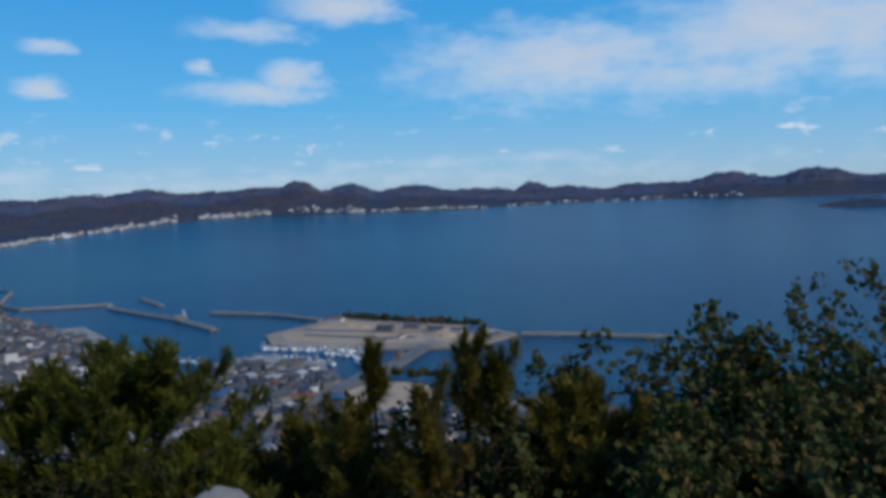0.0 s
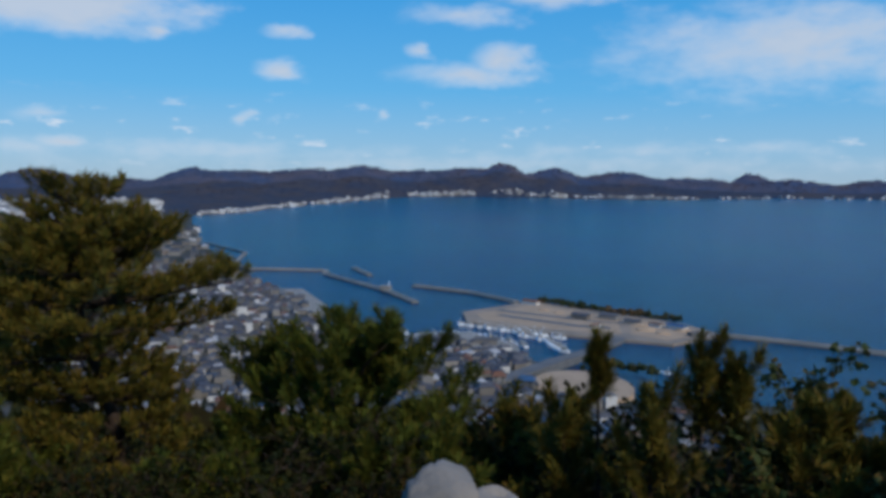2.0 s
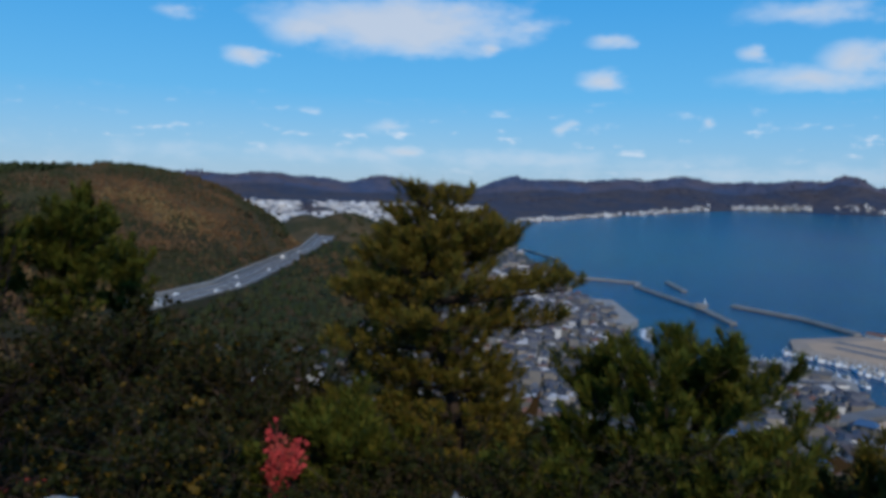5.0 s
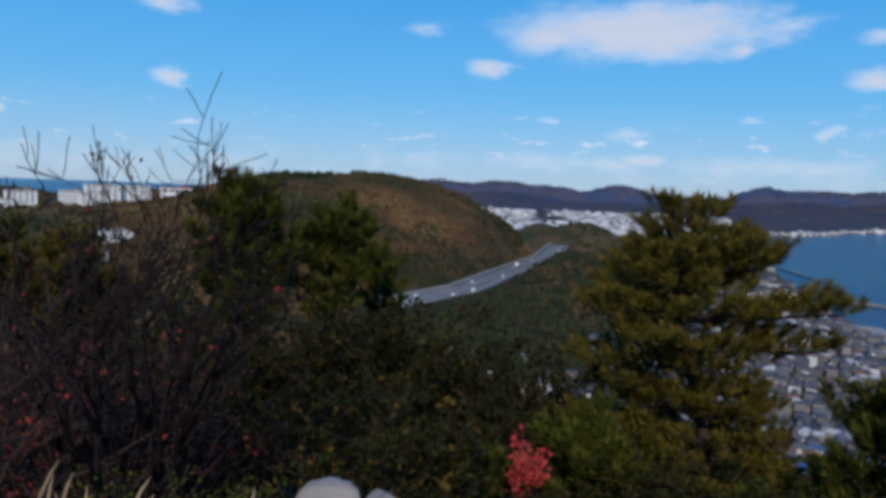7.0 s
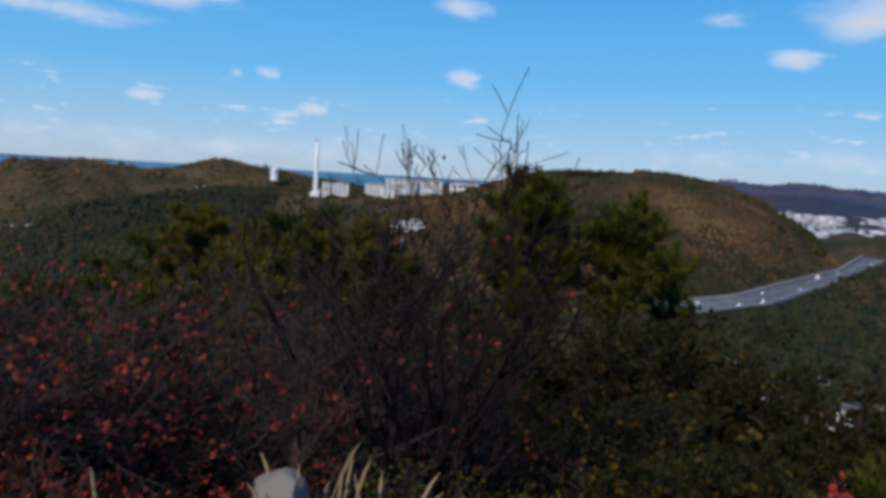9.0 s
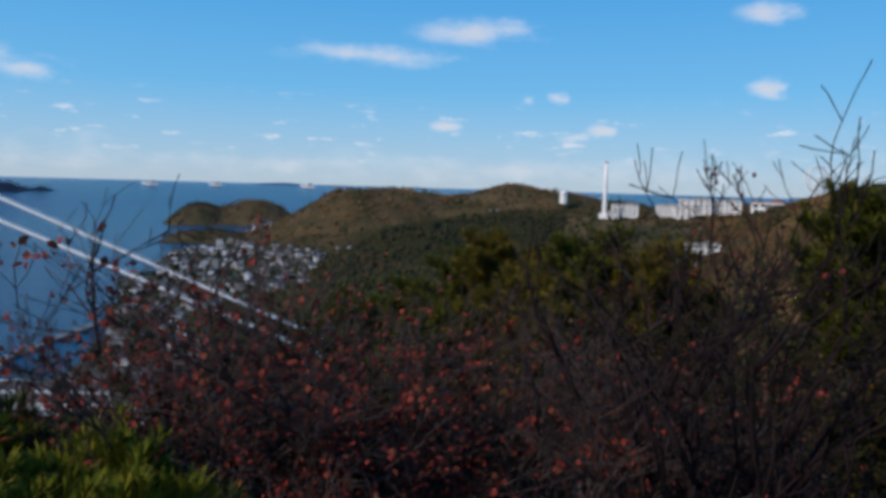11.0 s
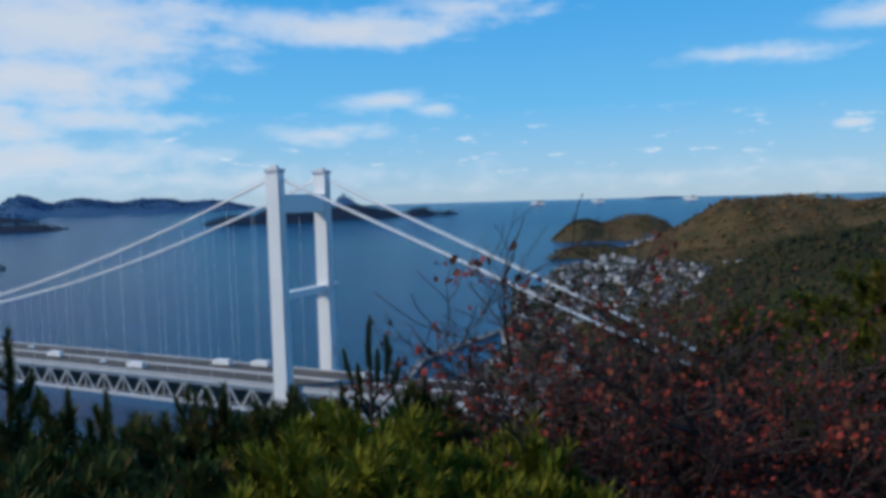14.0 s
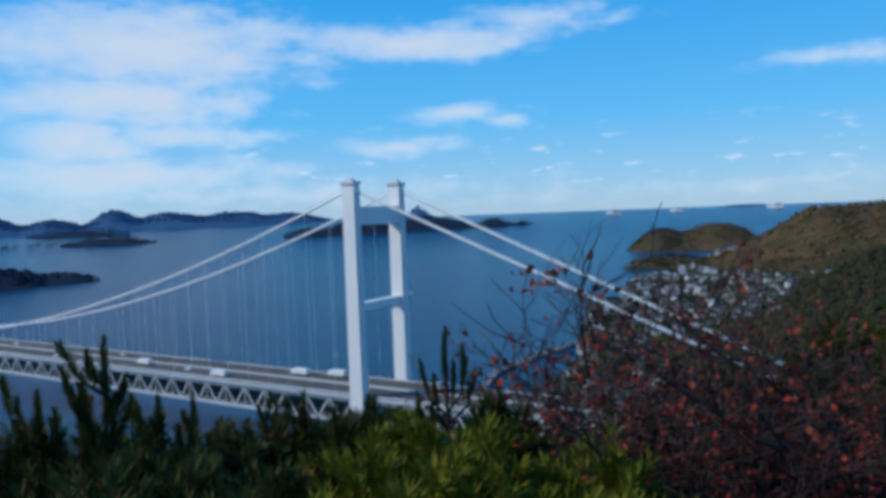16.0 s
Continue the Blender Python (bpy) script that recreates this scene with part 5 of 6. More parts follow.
def layered_pine(ya, d, top_el, needles, label, seed):
    """A wind-swept pine: flat pads of foliage on long limbs with gaps between, longest on the leeward side."""
    rng = random.Random(seed)
    base = stand(ya, d)
    g = height(base.x, base.y)
    H = EYE + d * math.tan(radians(top_el)) - g + 0.09
    lee = radians(ya)
    ob = tagged(empty("pine_tree", pose(base.x, base.y, g - 0.1)), label, "pine tree")
    wood, poses = Build(), []
    top = H - 0.16
    trunk = [Vector((math.cos(lee) * 0.16 * math.sin(k * 0.62) + rng.gauss(0, 0.02), math.sin(lee) * 0.16 * math.sin(k * 0.62) + rng.gauss(0, 0.02), top * k / 9)) for k in range(10)]
    wood.tube(trunk, [0.085 - 0.0075 * k for k in range(10)], 9)
    drop, turn = 0.02, rng.uniform(0, 6)
    while drop < top - 0.35:
        f = (top - drop) / top * 8.999
        p = trunk[int(f)].lerp(trunk[int(f) + 1], f - int(f))
        right = np.interp(drop, (0, .12, .35, .6, .85, 1.1, 1.5, 1.9, 2.4, 3.0), (.34, .55, .82, .95, 1.40, 1.15, .72, .58, .72, .9))
        left = np.interp(drop, (0, .12, .35, .6, .85, 1.1, 1.5, 1.9, 2.4, 3.0), (.48, .58, .50, .68, 1.05, 1.25, 1.05, 1.15, 1.4, 1.5))
        count = 5 if drop < 0.2 else 7
        for j in range(count):
            a = 6.283 * (j + rng.uniform(-0.35, 0.35)) / count + turn
            c = math.cos(a)
            reach = (right * c * c if c > 0 else left * c * c) + 0.75 * min(left, right) * (1 - c * c)
            L = max(0.16, reach * rng.uniform(0.72, 1.08) - 0.08)
            way = Vector((math.cos(a + lee), math.sin(a + lee), rng.uniform(0.02, 0.22) + (0.5 if drop < 0.1 else 0)))
            pts, dirs = limb(rng, p, way, L, 0.010 + 0.016 * L, wood, 0.03, 5, 0.10)
            n = max(3, int(L / 0.075))
            for i in range(n):
                t = (0.32 + 0.68 * (i + 0.5) / n) * 4.99
                q, dr = pts[int(t)].lerp(pts[int(t) + 1], t - int(t)), dirs[int(t)]
                flank = Vector((-dr.y, dr.x, 0.0)).normalized()
                for s in (-1, 1):
                    ln = rng.uniform(0.05, 0.26) * min(1.0, 0.5 + L)
                    e = q + flank * (s * ln) + dr * (0.5 * ln) + Vector((0, 0, rng.uniform(0.0, 0.06)))
                    wood.tube([q, e], [0.006, 0.003], 4)
                    poses.append(aim(e, dr * 0.5 + flank * (0.4 * s) + Vector((rng.gauss(0, .2), rng.gauss(0, .2), 0.75)), rng.uniform(0.75, 1.15), rng))
            poses.append(aim(pts[-1], dirs[-1] + Vector((0, 0, 0.6)), 1.15, rng))
        drop += rng.uniform(0.18, 0.26) if drop > 0.6 else 0.12
        turn += 1.1
    for k in range(3):
        poses.append(aim(trunk[-1] - Vector((0, 0, 0.05 * k)), (rng.gauss(0, .3), rng.gauss(0, .3), 1), 1.1, rng))
    part("trunk", wood.mesh("trunk", M_BARK, True), ob, "brown bark trunk and long crooked limbs")
    part("crown", stamp("crown", BRUSH, poses, needles), ob, "flat layered pads of pine needles")
    return ob


def young_pine(ya, d, top_el, needles, label, seed, shoots=9, spread=0.35, drop=0.75, needle_set=None):
    """A young pine seen from above: upright candle shoots on a short branching stem."""
    rng = random.Random(seed)
    base = stand(ya, d)
    g = height(base.x, base.y)
    H = EYE + d * math.tan(radians(top_el)) - g + 0.09
    ob = tagged(empty("young_pine", pose(base.x, base.y, g - 0.1)), label, "young pine", "young pines")
    wood, poses = Build(), []
    stem, dirs = limb(rng, (0, 0, 0), (0, 0, 1), H - 0.25, 0.03, wood, 0.3, 6, 0.05)
    poses += [aim(stem[-1] - Vector((0, 0, 0.02 + k * 0.09)), dirs[-1], 1.0, rng) for k in range(4)]
    for k in range(shoots):
        f = 1 - drop * ((k + 0.5) / shoots) ** 0.8
        t = min(5.99, f * 6)
        p = stem[int(t)].lerp(stem[int(t) + 1], t - int(t))
        a, L = k * 2.4 + rng.uniform(-0.4, 0.4), spread * (1.15 - f * 0.75) * rng.uniform(0.7, 1.2)
        pts, dd = limb(rng, p, (math.cos(a), math.sin(a), 0.55), L, 0.012, wood, 0.22, 4, 0.08)
        for q, w in ((4, 1.05), (2, 0.85), (3, 0.9), (1, 0.8)):
            poses.append(aim(pts[q] - dd[q] * 0.06, dd[q] * 0.45 + Vector((rng.gauss(0, .2), rng.gauss(0, .2), 0.9)), w * rng.uniform(0.75, 1.15), rng))
    fit = H / (max(m.translation.z for m in poses) + 0.19)
    wood.v = [(x, y, z * fit) for x, y, z in wood.v]
    for m in poses:
        m.translation.z *= fit
    part("stem", wood.mesh("stem", M_BARK, True), ob)
    part("crown", stamp("crown", CANDLE if needle_set is None else needle_set, poses, needles), ob, "upright bottle-brush needle shoots")
    return ob


def leaf_shape(length, width):
    v = np.array([(0, 0, 0), (width, 0, length * 0.45), (0, 0.12 * length, length), (-width, 0, length * 0.45), (0, -0.1 * length, length * 0.5)])
    return v, np.array([(0, 1, 4), (1, 2, 4), (2, 3, 4), (3, 0, 4)])


def shrub(name, ya, d, top_el, spread, leaf_mat, label, category, seed, stems=7, depth=4, leaves=1500, leaf=0.045, open_=0.0, wood_mat=None, up=0.9, group="", tips=0.5, width=0.42, reach=9.0):
    """A branching shrub: crooked stems that fork, with leaves along the outer twigs."""
    rng = random.Random(seed)
    base = stand(ya, d)
    g = height(base.x, base.y)
    H = EYE + d * math.tan(radians(top_el)) - g + 0.09
    ob = tagged(empty(name, pose(base.x, base.y, g - 0.08)), label, category, group)
    wood, seats = Build(), []

    def grow(p, dr, length, r, level, kept=True):
        end = p + Vector(dr).normalized() * length
        kept = kept and math.hypot(end.x, end.y) < reach
        pts, dirs = limb(rng, p, dr, length, r, wood if kept else Build(), 0.05 * up, 4 if level < 2 else 3, 0.14)
        if level >= depth - 2 and kept:
            seats.extend((pts[k], dirs[k]) for k in range(1, len(pts)))
        if level < depth:
            for _ in range(3 if level < 2 else rng.choice((2, 3))):
                k = rng.randint(1, len(pts) - 1)
                nd = (dirs[k] + Vector((rng.gauss(0, 0.55), rng.gauss(0, 0.55), rng.gauss(0.1, 0.35) * up))).normalized()
                grow(pts[k], nd, length * rng.uniform(0.5, 0.78), r * 0.58, level + 1, kept)

    for k in range(stems):
        a = 6.283 * k / stems + rng.uniform(-0.3, 0.3)
        out = spread / max(H, 0.3) * rng.uniform(0.3, 1.2)
        grow(Vector((math.cos(a), math.sin(a), 0)) * 0.1 * rng.random(), (math.cos(a) * out, math.sin(a) * out, 1), H * rng.uniform(0.42, 0.62), 0.008 + 0.008 * H, 0)
    # trim to the wanted height
    top = float(np.percentile([v[2] for v in wood.v], 100 if leaves > 250 or stems < 6 else 99.7))
    k = H / top
    wood.v = [(x, y, z * k) for x, y, z in wood.v]
    part("wood", wood.mesh("wood", wood_mat or M_TWIG, True), ob)
    if leaves:
        poses = []
        for n in range(leaves):
            if n % 4 == 0 or leaf_mat is not M_LEAF_R:
                p0, dr = rng.choice(seats)
            p = p0
            if open_ and rng.random() < open_ * p.z * k / H:
                continue
            p = Vector((p.x, p.y, p.z * k)) + Vector((rng.gauss(0, 0.03), rng.gauss(0, 0.03), rng.gauss(0, 0.03)))
            poses.append(aim(p, dr + Vector((rng.gauss(0, .8), rng.gauss(0, .8), rng.gauss(0.1, .7))), rng.uniform(0.6, 1.3), rng))
        part("foliage", stamp("foliage", leaf_shape(leaf, leaf * width), poses, leaf_mat), ob)
    return ob


# the leaning pine above the harbour town, and its neighbours
layered_pine(39.5, 7.2, -0.8, M_NEEDLE_O, "tall olive green pine with layered wind-swept branches", 5)
pine("pine_tree", 22.4, 6.0, -9.4, 0.88, M_NEEDLE, "bushy green pine above the roofs of the harbour", 7, 9, 7, 0.15, 0.45, (0, 0), 0.15, 1.0, "wild")
pine("pine_tree", 28.8, 6.6, -11.2, 0.38, M_NEEDLE, "low green pine beside a bushier one", 8, 7, 6, 0.2, 0.45, (0, 0), 0.2, 1.0, "wild")
young_pine(-1.2, 4.8, -10.2, M_NEEDLE_O, "olive pine with upright tufted shoots", 9, 7, 0.42, 0.3)
young_pine(-3.9, 4.9, -11.4, M_NEEDLE_O, "olive pine with upright tufted shoots", 109, 6, 0.38, 0.3)
young_pine(2.0, 4.6, -13.6, M_NEEDLE_O, "low olive pine with upright tufted shoots", 110, 10, 0.5, 0.5)
young_pine(4.7, 4.9, -10.9, M_NEEDLE_O, "slender olive pine with upright tufted shoots", 10, 4, 0.2, 0.16)
young_pine(7.4, 4.9, -15.0, M_NEEDLE_O, "low olive pine with upright tufted shoots", 111, 10, 0.45, 0.5)
pine("pine_tree", -8.5, 5.2, -14.6, 0.5, M_NEEDLE_O, "low olive pine on the slope", 12, 7, 5, 0.2, 0.5, (0, 0), 0.25, 1.0, "wild")
pine("pine_tree", 9.4, 5.6, -16.0, 0.6, M_NEEDLE_O, "low olive pine behind the boulders", 13, 6, 5, 0.3, 0.55, (0, 0), 0.25, 1.0, "wild")
pine("pine_tree", 16.5, 5.2, -18.6, 0.55, M_NEEDLE, "low green pine behind the boulders", 14, 6, 5, 0.3, 0.55, (0, 0), 0.25, 1.0, "wild")
pine("pine_tree", 33, 5.2, -19.5, 0.6, M_NEEDLE, "low spreading green pine on the slope", 15, 6, 6, 0.2, 0.4, (0, 0), 0.2, 1.0, "wild")
pine("pine_tree", 47, 6.0, -15, 0.7, M_NEEDLE, "low spreading green pine on the slope", 16, 7, 6, 0.2, 0.35, (0, 0), 0.2, 1.0, "wild")
pine("pine_tree", 72.2, 10.0, 0.9, 0.5, M_NEEDLE, "dark pine with a flat layered top and bare trunk", 17, 8, 8, 0.62, 0.25, (0.2, -0.1), 0.1, 1.4, "flat")
pine("pine_tree", 66.6, 10.6, -0.4, 0.6, M_NEEDLE, "dark pine with a flat layered top", 18, 6, 6, 0.68, 0.3, (0.3, 0.1), 0.15, 1.25, "flat")
pine("pine_tree", 62.3, 12.5, -4.0, 0.75, M_NEEDLE, "small dark pine on the slope", 19, 9, 6, 0.3, 0.2, (0, 0), 0.1, 1.2, "cone")
for k, (ya, d, el, sp) in enumerate(((96.5, 16, -3.2, 1.5), (90, 15, -2.7, 1.5), (103, 17, -7.0, 1.4), (85, 14, -3.6, 1.2), (107.5, 15, -8.4, 1.4), (99.5, 19, -5.0, 1.5), (93, 12, -6.5, 1.2), (101, 12.5, -9.2, 1.2))):
    pine("pine_tree", ya, d, el, sp, M_NEEDLE if k % 3 else M_NEEDLE_O, "dark green pine on the western slope", 30 + k, 10, 6, 0.1, 0.25, (0, 0), 0.15, 1.7, "wild", "western pines")

# broad-leaved bushes
SH = (("evergreen_bush", -29.5, 6.0, -8.0, 0.9, M_LEAF_E, "tall dark evergreen bush with twisting sprays"), ("evergreen_bush", -24, 6.2, -9.8, 0.9, M_LEAF_E, "dark evergreen bush beside a taller one"),
      ("evergreen_bush", -16.5, 6.0, -11.8, 0.8, M_LEAF_E, "dark evergreen bush with rounded sprays"), ("evergreen_bush", -21, 4.8, -15, 0.9, M_LEAF_E, "low dark evergreen bush"),
      ("evergreen_bush", -33, 5.0, -12, 0.9, M_LEAF_E, "low dark evergreen bush"), ("evergreen_bush", -12, 4.9, -16, 0.8, M_LEAF_E, "low dark evergreen bush"), ("evergreen_bush", -40, 5.5, -7, 1.0, M_LEAF_E, "tall dark evergreen bush"),
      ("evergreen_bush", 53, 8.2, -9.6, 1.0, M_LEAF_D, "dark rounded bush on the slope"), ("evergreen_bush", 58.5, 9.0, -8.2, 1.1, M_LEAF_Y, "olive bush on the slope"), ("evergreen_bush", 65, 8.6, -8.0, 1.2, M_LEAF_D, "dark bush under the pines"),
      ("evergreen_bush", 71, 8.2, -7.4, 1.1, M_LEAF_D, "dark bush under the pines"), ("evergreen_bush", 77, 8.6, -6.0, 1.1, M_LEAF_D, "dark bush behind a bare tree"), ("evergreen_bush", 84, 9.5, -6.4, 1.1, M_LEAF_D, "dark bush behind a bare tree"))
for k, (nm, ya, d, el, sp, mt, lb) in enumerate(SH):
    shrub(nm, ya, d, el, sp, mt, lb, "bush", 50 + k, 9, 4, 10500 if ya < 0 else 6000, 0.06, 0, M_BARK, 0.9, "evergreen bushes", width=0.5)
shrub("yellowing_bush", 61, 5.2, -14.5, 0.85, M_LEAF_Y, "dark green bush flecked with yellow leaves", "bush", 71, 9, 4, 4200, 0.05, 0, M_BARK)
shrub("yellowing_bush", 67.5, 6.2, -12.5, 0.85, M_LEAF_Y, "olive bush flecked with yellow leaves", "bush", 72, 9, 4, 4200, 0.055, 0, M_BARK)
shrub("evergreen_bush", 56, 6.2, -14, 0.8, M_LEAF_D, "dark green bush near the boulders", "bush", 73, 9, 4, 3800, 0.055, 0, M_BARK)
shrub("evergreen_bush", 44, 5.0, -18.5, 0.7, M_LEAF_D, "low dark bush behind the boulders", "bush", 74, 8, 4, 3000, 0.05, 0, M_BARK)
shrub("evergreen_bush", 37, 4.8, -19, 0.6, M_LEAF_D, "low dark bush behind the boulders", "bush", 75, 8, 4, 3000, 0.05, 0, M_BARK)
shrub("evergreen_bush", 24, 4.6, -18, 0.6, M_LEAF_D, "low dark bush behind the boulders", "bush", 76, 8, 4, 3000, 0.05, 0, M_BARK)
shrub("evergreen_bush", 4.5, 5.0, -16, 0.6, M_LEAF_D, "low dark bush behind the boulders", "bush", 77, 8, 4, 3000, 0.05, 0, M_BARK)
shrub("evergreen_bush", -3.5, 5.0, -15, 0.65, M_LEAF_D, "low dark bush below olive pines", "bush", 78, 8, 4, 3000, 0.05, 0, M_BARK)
shrub("evergreen_bush", 75.6, 3.6, -19.5, 0.32, M_NEEDLE, "small fresh green shrub beside dry grass", "bush", 79, 9, 4, 3600, 0.024, 0, M_BARK)
shrub("scarlet_shrub", 51.0, 5.2, -18.6, 0.12, M_LEAF_S, "small scarlet autumn shrub", "bush", 80, 6, 3, 750, 0.045, 0, M_TWIG, 1.5, reach=0.18)

# bare and red-leaved shrubs towards the path and the bridge
shrub("bare_tree", 80.2, 4.2, 3.2, 0.85, M_LEAF_R, "leafless purple-brown tree with fine twigs", "tree", 81, 10, 5, 200, 0.032, 0.9, M_TWIG, 1.0, reach=1.05)
shrub("bare_tree", 86.5, 4.4, -1.6, 0.85, M_LEAF_R, "leafless purple-brown shrub with few red leaves", "shrub", 82, 8, 5, 450, 0.032, 0.8, M_TWIG_G, 1.0, reach=0.9)
shrub("bare_tree", 93, 5.2, -1.2, 0.7, M_LEAF_R, "thin leafless shrub beside the path", "shrub", 83, 6, 5, 420, 0.032, 0.8, M_TWIG_G, 1.0, reach=0.9)
shrub("bare_tree", 77.6, 4.6, 3.7, 0.42, M_LEAF_R, "thin leafless tree with upright twigs", "tree", 94, 7, 5, 60, 0.03, 0.9, M_TWIG, 1.3, reach=0.5)
shrub("bare_tree", 96, 4.9, -4.0, 0.5, M_LEAF_R, "thin leafless shrub with arching twigs", "shrub", 95, 5, 5, 260, 0.036, 0.9, M_TWIG_G, 1.2, reach=0.9)
shrub("red_shrub", 112.5, 4.9, -1.9, 0.95, M_LEAF_R, "autumn shrub with brick red leaves and grey twigs", "shrub", 84, 9, 5, 2400, 0.042, 0.4, M_TWIG_G, 0.9)
shrub("red_shrub", 120.5, 4.6, 0.3, 0.55, M_LEAF_R, "thin red-leaved shrub with tall bare tips", "shrub", 85, 7, 5, 420, 0.05, 0.9, M_TWIG_G, 1.1, reach=0.9)
shrub("red_shrub", 106.5, 4.7, -5.8, 0.62, M_LEAF_R, "autumn shrub with brick red leaves and grey twigs", "shrub", 86, 7, 5, 1500, 0.042, 0.4, M_TWIG_G, 0.9)
shrub("red_shrub", 118.0, 4.1, -2.4, 0.75, M_LEAF_R, "autumn shrub with brick red leaves", "shrub", 87, 12, 5, 2300, 0.042, 0.2, M_TWIG_G, 0.8)
shrub("red_shrub", 123.0, 4.3, -7.6, 0.42, M_LEAF_R, "low autumn shrub with brick red leaves", "shrub", 89, 10, 5, 1600, 0.042, 0.2, M_TWIG_G, 0.8)
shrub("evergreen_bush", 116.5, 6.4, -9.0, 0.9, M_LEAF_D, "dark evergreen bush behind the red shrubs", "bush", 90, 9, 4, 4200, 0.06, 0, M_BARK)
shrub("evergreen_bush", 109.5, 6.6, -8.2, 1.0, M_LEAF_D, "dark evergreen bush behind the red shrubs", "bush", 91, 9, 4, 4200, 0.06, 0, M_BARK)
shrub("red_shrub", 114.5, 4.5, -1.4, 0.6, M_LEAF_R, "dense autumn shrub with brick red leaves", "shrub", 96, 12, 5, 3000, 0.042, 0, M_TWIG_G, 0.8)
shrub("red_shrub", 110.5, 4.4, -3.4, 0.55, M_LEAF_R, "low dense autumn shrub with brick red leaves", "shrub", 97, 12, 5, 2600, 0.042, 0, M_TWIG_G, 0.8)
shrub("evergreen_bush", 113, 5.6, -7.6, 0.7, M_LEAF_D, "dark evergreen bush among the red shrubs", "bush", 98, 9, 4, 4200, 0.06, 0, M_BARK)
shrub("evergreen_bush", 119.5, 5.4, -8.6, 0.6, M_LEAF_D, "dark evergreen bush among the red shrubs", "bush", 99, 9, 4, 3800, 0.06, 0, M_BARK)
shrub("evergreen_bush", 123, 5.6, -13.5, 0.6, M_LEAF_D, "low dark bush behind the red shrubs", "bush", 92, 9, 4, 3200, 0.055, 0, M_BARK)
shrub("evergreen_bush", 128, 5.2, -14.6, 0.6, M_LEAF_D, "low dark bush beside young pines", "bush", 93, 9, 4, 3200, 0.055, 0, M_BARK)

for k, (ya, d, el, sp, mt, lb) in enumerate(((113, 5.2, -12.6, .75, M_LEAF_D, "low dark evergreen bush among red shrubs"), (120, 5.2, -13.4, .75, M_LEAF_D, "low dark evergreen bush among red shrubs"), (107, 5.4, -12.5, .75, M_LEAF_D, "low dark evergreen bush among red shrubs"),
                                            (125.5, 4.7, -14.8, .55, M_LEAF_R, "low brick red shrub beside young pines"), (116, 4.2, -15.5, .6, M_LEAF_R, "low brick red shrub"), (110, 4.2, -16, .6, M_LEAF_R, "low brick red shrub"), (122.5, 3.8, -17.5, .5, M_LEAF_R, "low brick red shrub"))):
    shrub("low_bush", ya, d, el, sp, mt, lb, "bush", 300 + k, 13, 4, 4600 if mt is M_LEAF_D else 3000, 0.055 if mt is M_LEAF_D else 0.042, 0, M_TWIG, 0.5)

def forked_pine(ya, d, top_el, needles, label, seed):
    """A slim pine leader with a few upright fingers of short needles."""
    rng = random.Random(seed)
    base = stand(ya, d)
    g = height(base.x, base.y)
    H = EYE + d * math.tan(radians(top_el)) - g + 0.09
    side = Vector((math.cos(radians(ya)), math.sin(radians(ya)), 0))
    deep = Vector((-side.y, side.x, 0))
    ob = tagged(empty("young_pine", pose(base.x, base.y, g - 0.1)), label, "young pine", "young pines")
    wood, poses = Build(), []
    wood.tube([(0, 0, 0), (0.01, 0, H * 0.5), (0, 0.01, H - 0.10)], [0.028, 0.018, 0.007], 6)
    for across, back, drop, tall in ((0.0, 0.0, 0.0, 0.22), (-0.105, 0.03, 0.15, 0.10), (0.095, -0.02, 0.085, 0.15), (0.135, 0.06, 0.21, 0.09), (-0.05, -0.09, 0.20, 0.12), (0.04, 0.11, 0.17, 0.12), (-0.13, -0.05, 0.30, 0.10), (0.16, -0.06, 0.33, 0.10)):
        tip = side * across + deep * back + Vector((0, 0, H - drop - 0.05))
        foot = Vector((0, 0, H - drop - tall - 0.12))
        bend = tip - Vector((0, 0, tall * 0.8)) - (side * across + deep * back) * 0.15
        wood.tube([foot, bend, tip], [0.008, 0.007, 0.004], 5)
        n = max(3, int(tall / 0.028))
        for k in range(n):
            p = bend.lerp(tip, k / (n - 1)) if n > 1 else tip
            poses.append(aim(p, (tip - bend).normalized() + Vector((rng.gauss(0, .1), rng.gauss(0, .1), 0.3)), rng.uniform(0.56, 0.70), rng))
    part("stem", wood.mesh("stem", M_BARK, True), ob)
    part("crown", stamp("crown", SPRIG, poses, needles), ob, "upright fingers of short needles")
    return ob


# dull red and russet undergrowth below the bare trees
M_LEAF_B = ramp_mat("russet_leaves", [(0.095, 0.040, 0.020), (0.070, 0.036, 0.018), (0.115, 0.034, 0.024), (0.052, 0.034, 0.014), (0.085, 0.050, 0.018)], 0.75, through_light=0.2)
for k, (ya, d, el, sp, mt) in enumerate(((83.5, 5.4, -11.0, .55, M_LEAF_R), (88.5, 5.6, -10.0, .6, M_LEAF_B), (93.5, 5.8, -11.5, .6, M_LEAF_B), (97.5, 6.2, -12.0, .6, M_LEAF_B), (80, 5.8, -10.5, .5, M_LEAF_B), (102, 5.4, -12.5, .55, M_LEAF_R))):
    shrub("russet_bush", ya, d, el, sp, mt, "dull red autumn bush under bare twigs" if mt is M_LEAF_R else "russet brown bush under bare twigs", "bush", 400 + k, 9, 4, 2400, 0.042, 0, M_TWIG_G, 0.7, "russet bushes")

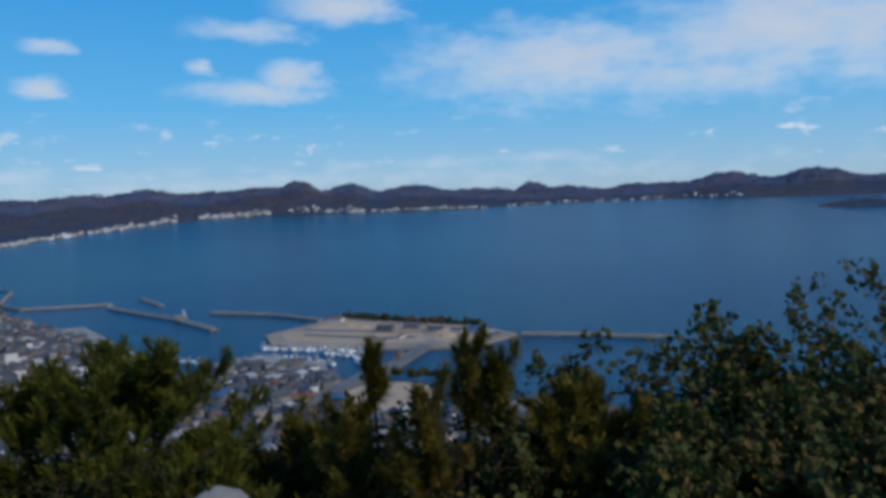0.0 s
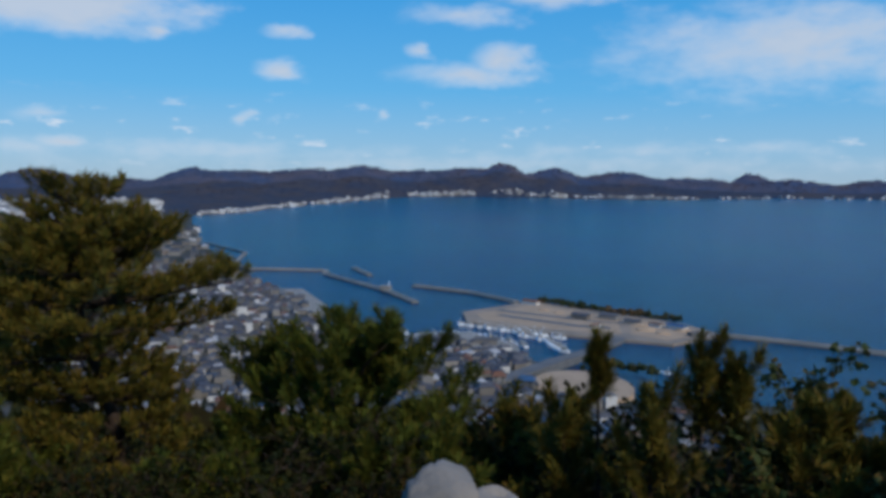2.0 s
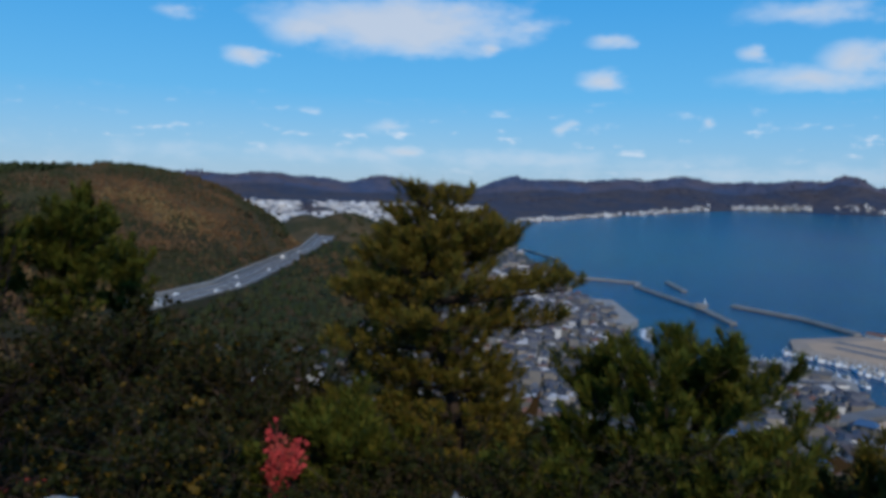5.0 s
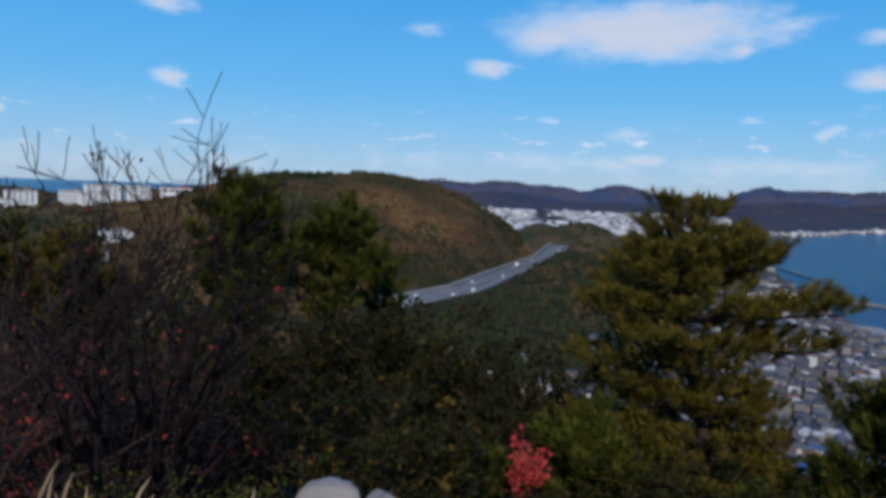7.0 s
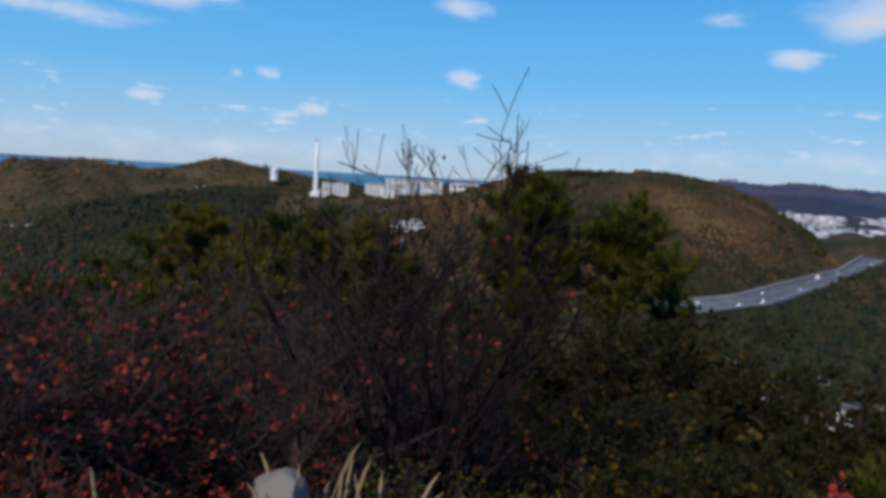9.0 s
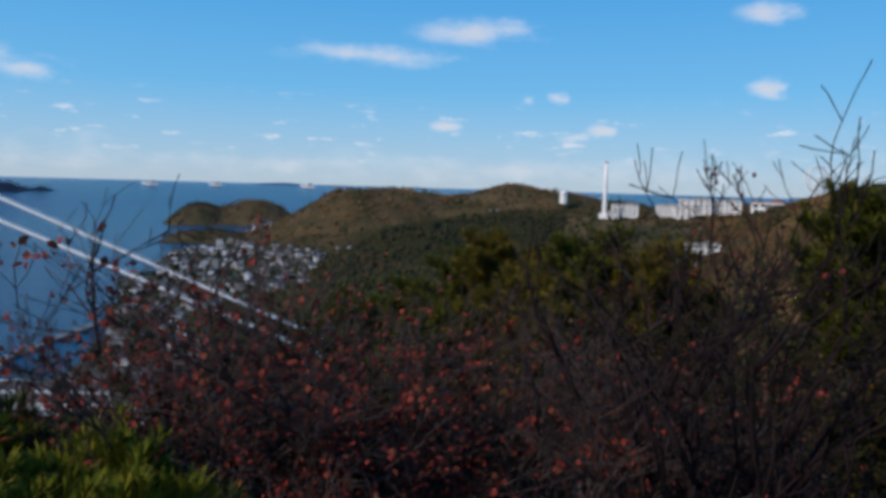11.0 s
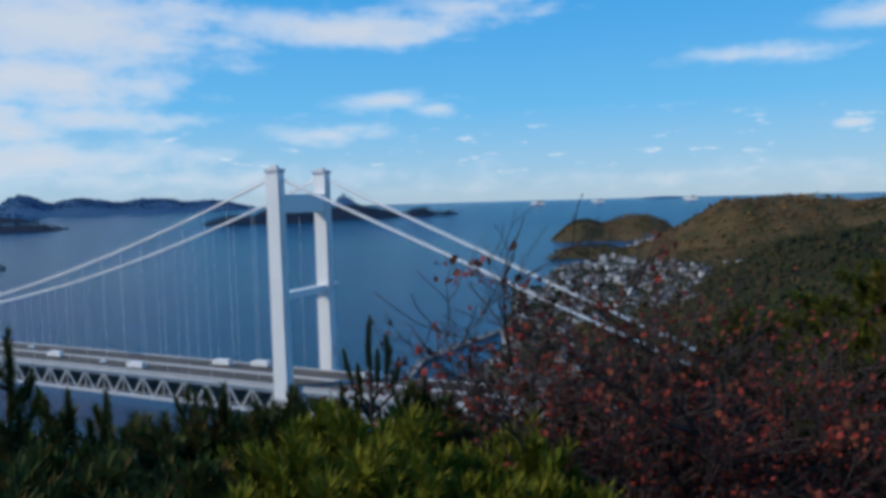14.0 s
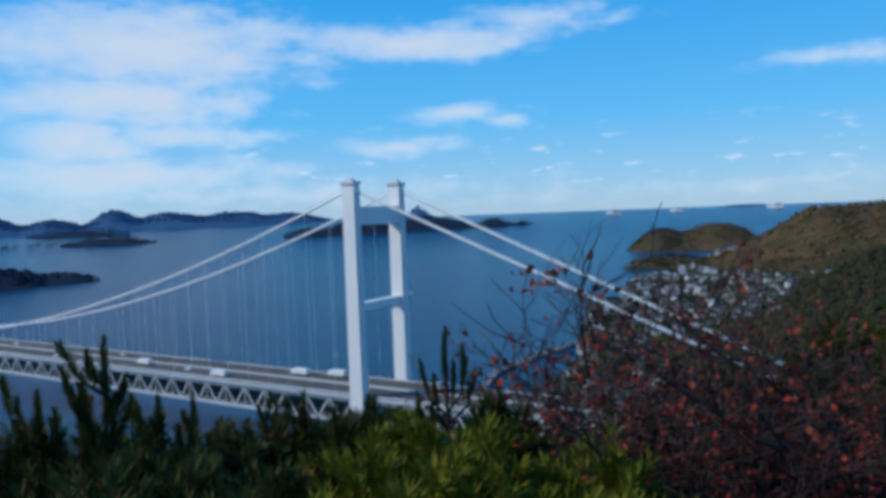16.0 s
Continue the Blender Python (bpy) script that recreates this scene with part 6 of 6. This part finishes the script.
# young pines in front of the bridge
YP = ((136.8, 3.8, -14.2, M_NEEDLE_B, 6, .24), (130.6, 4.2, -12.6, M_NEEDLE_B, 7, .3), (142, 4.2, -13.0, M_NEEDLE_B, 8, .35), (146.5, 4.4, -12.6, M_NEEDLE_B, 9, .35), (150, 4.5, -12.6, M_NEEDLE_B, 9, .4),
      (153.5, 4.4, -13, M_NEEDLE_B, 9, .35), (157, 4.2, -11.6, M_NEEDLE_B, 10, .35), (160.3, 4.0, -8.9, M_NEEDLE_B, 11, .35), (162.6, 3.9, -7.6, M_NEEDLE_B, 11, .3), (165.5, 4.0, -9.6, M_NEEDLE_B, 10, .4), (169, 4.2, -12, M_NEEDLE_B, 10, .4))
forked_pine(136.6, 3.7, -9.7, M_NEEDLE_B, "slim young pine with forked upright shoots", 100)
for k, (ya, d, el, mt, n, sp) in enumerate(YP):
    young_pine(ya, d, el, mt, "young pine with upright blue-green shoots", 101 + k, n + 9, sp * 1.35, 0.75, SPRIG)
for k, (ya, d, el, sp) in enumerate(((137.5, 3.2, -16.2, .6), (130, 3.3, -18, .5), (143.5, 3.1, -17.5, .5), (126, 3.5, -17.5, .45), (150, 3.4, -17.2, .5), (134, 3.7, -15.8, .45), (156.5, 3.5, -16.6, .5), (140, 3.8, -15, .4), (163, 3.4, -16.5, .5), (123.5, 3.1, -20.5, .4), (144.5, 4.2, -14.4, .5), (150.5, 4.3, -14.8, .5), (155, 4.2, -14.6, .5), (160, 4.1, -13.2, .5), (166, 4.1, -13, .5), (133, 4.1, -14.2, .4))):
    pine("dwarf_pine", ya, d, el, sp, M_NEEDLE_Y if k not in (4, 6, 8, 10, 11, 12, 13, 14, 15) else M_NEEDLE_B, "low sunlit yellow-green pine bush" if k not in (4, 6, 8, 10, 11, 12, 13, 14, 15) else "low blue-green pine bush", 120 + k, 7, 8, 0.25, 0.7, (0, 0), 0.2, 1.0, "wild", "dwarf pines")


# boulders
def boulder(ya, d, top_el, w, deep, h, seed, label="weathered pale granite boulder"):
    rs = random.Random(seed)
    p = stand(ya, d)
    bm = bmesh.new()
    bmesh.ops.create_icosphere(bm, subdivisions=4, radius=1.0)
    o = Vector((rs.uniform(0, 99), rs.uniform(0, 99), rs.uniform(0, 99)))
    for v in bm.verts:
        n = noise.noise(v.co * 1.3 + o) * 0.28 + noise.noise(v.co * 3.1 + o) * 0.22 + noise.noise(v.co * 8 + o) * 0.08
        c = v.co * (1 + n)
        v.co = Vector((c.x * w, c.y * deep, c.z * h * 0.62))
    for _ in range(9):
        cut = Vector((rs.gauss(0, 1), rs.gauss(0, 1), rs.uniform(-0.1, 1.3))).normalized()
        lim = rs.uniform(0.62, 0.85) * (Vector((cut.x * w, cut.y * deep, cut.z * h * 0.62))).length
        for v in bm.verts:
            over = v.co.dot(cut) - lim
            if over > 0:
                v.co -= cut * over * 0.86
    top = max(v.co.z for v in bm.verts)
    me = bpy.data.meshes.new("boulder")
    bm.to_mesh(me)
    bm.free()
    me.materials.append(M_BOULDER)
    for q in me.polygons:
        q.use_smooth = True
    z = EYE + d * math.tan(radians(top_el)) - top
    return tagged(new("boulder", me), label, "boulder", "summit boulders"), z, p


for ya, d, el, w, dp, h, sd in ((16.0, 3.92, -21.2, .25, .3, .42, 1), (12.6, 3.85, -22.5, .27, .25, .45, 2), (6.5, 3.3, -24.3, .4, .4, .6, 3), (43.0, 3.2, -23.9, .12, .2, .5, 4), (38.2, 3.2, -23.7, .16, .2, .5, 5),
                                 (66.0, 3.1, -22.4, .18, .22, .5, 6), (61.5, 3.1, -22.8, .14, .2, .5, 7), (91.0, 3.4, -23.6, .16, .18, .36, 8), (88.5, 5.2, -20.3, .2, .2, .4, 9)):
    ob, z, p = boulder(ya, d, el, w, dp, h, sd)
    ob.matrix_basis = pose(p.x, p.y, z, 0, 0, ya)


# dry pampas stalks
def grass_tuft(ya, d, n, el, seed):
    rs = random.Random(seed)
    p = stand(ya, d)
    g = height(p.x, p.y)
    H = EYE + d * math.tan(radians(el)) - g
    ob = tagged(empty("pampas_grass", pose(p.x, p.y, g - 0.05)), "dry straw-coloured pampas grass stalks", "grass", "dry grass tufts")
    for k in range(n):
        a, out = rs.uniform(0, 6.3), rs.uniform(0.05, 0.32)
        h = H * rs.uniform(0.75, 1.05)
        pts = [Vector((math.cos(a) * out * t * t, math.sin(a) * out * t * t, h * t * (1 - 0.12 * t))) for t in (0, .3, .6, .85, 1)]
        b = Build(); b.tube(pts, [0.0045, 0.0035, 0.003, 0.005, 0.0015], 5)
        stalk = part("stalk", b.mesh("stalk", M_STRAW), ob)
        b = Build(); e, q = pts[-1], pts[-2]
        b.tube([q, q.lerp(e, .4), e, e + (e - q) * 0.6 + Vector((0, 0, -0.03))], [0.003, 0.010, 0.008, 0.0015], 5)
        part("plume", b.mesh("plume", M_STRAW), stalk)
    return ob


for k, (ya, d, n, el) in enumerate(((86.8, 3.2, 9, -19.2), (83.2, 3.1, 8, -20.2), (89.4, 3.3, 6, -19.6), (78, 3.0, 4, -20.5), (104.5, 3.1, 3, -22), (71.5, 3.1, 3, -21))):
    grass_tuft(ya, d, n, el, 200 + k)
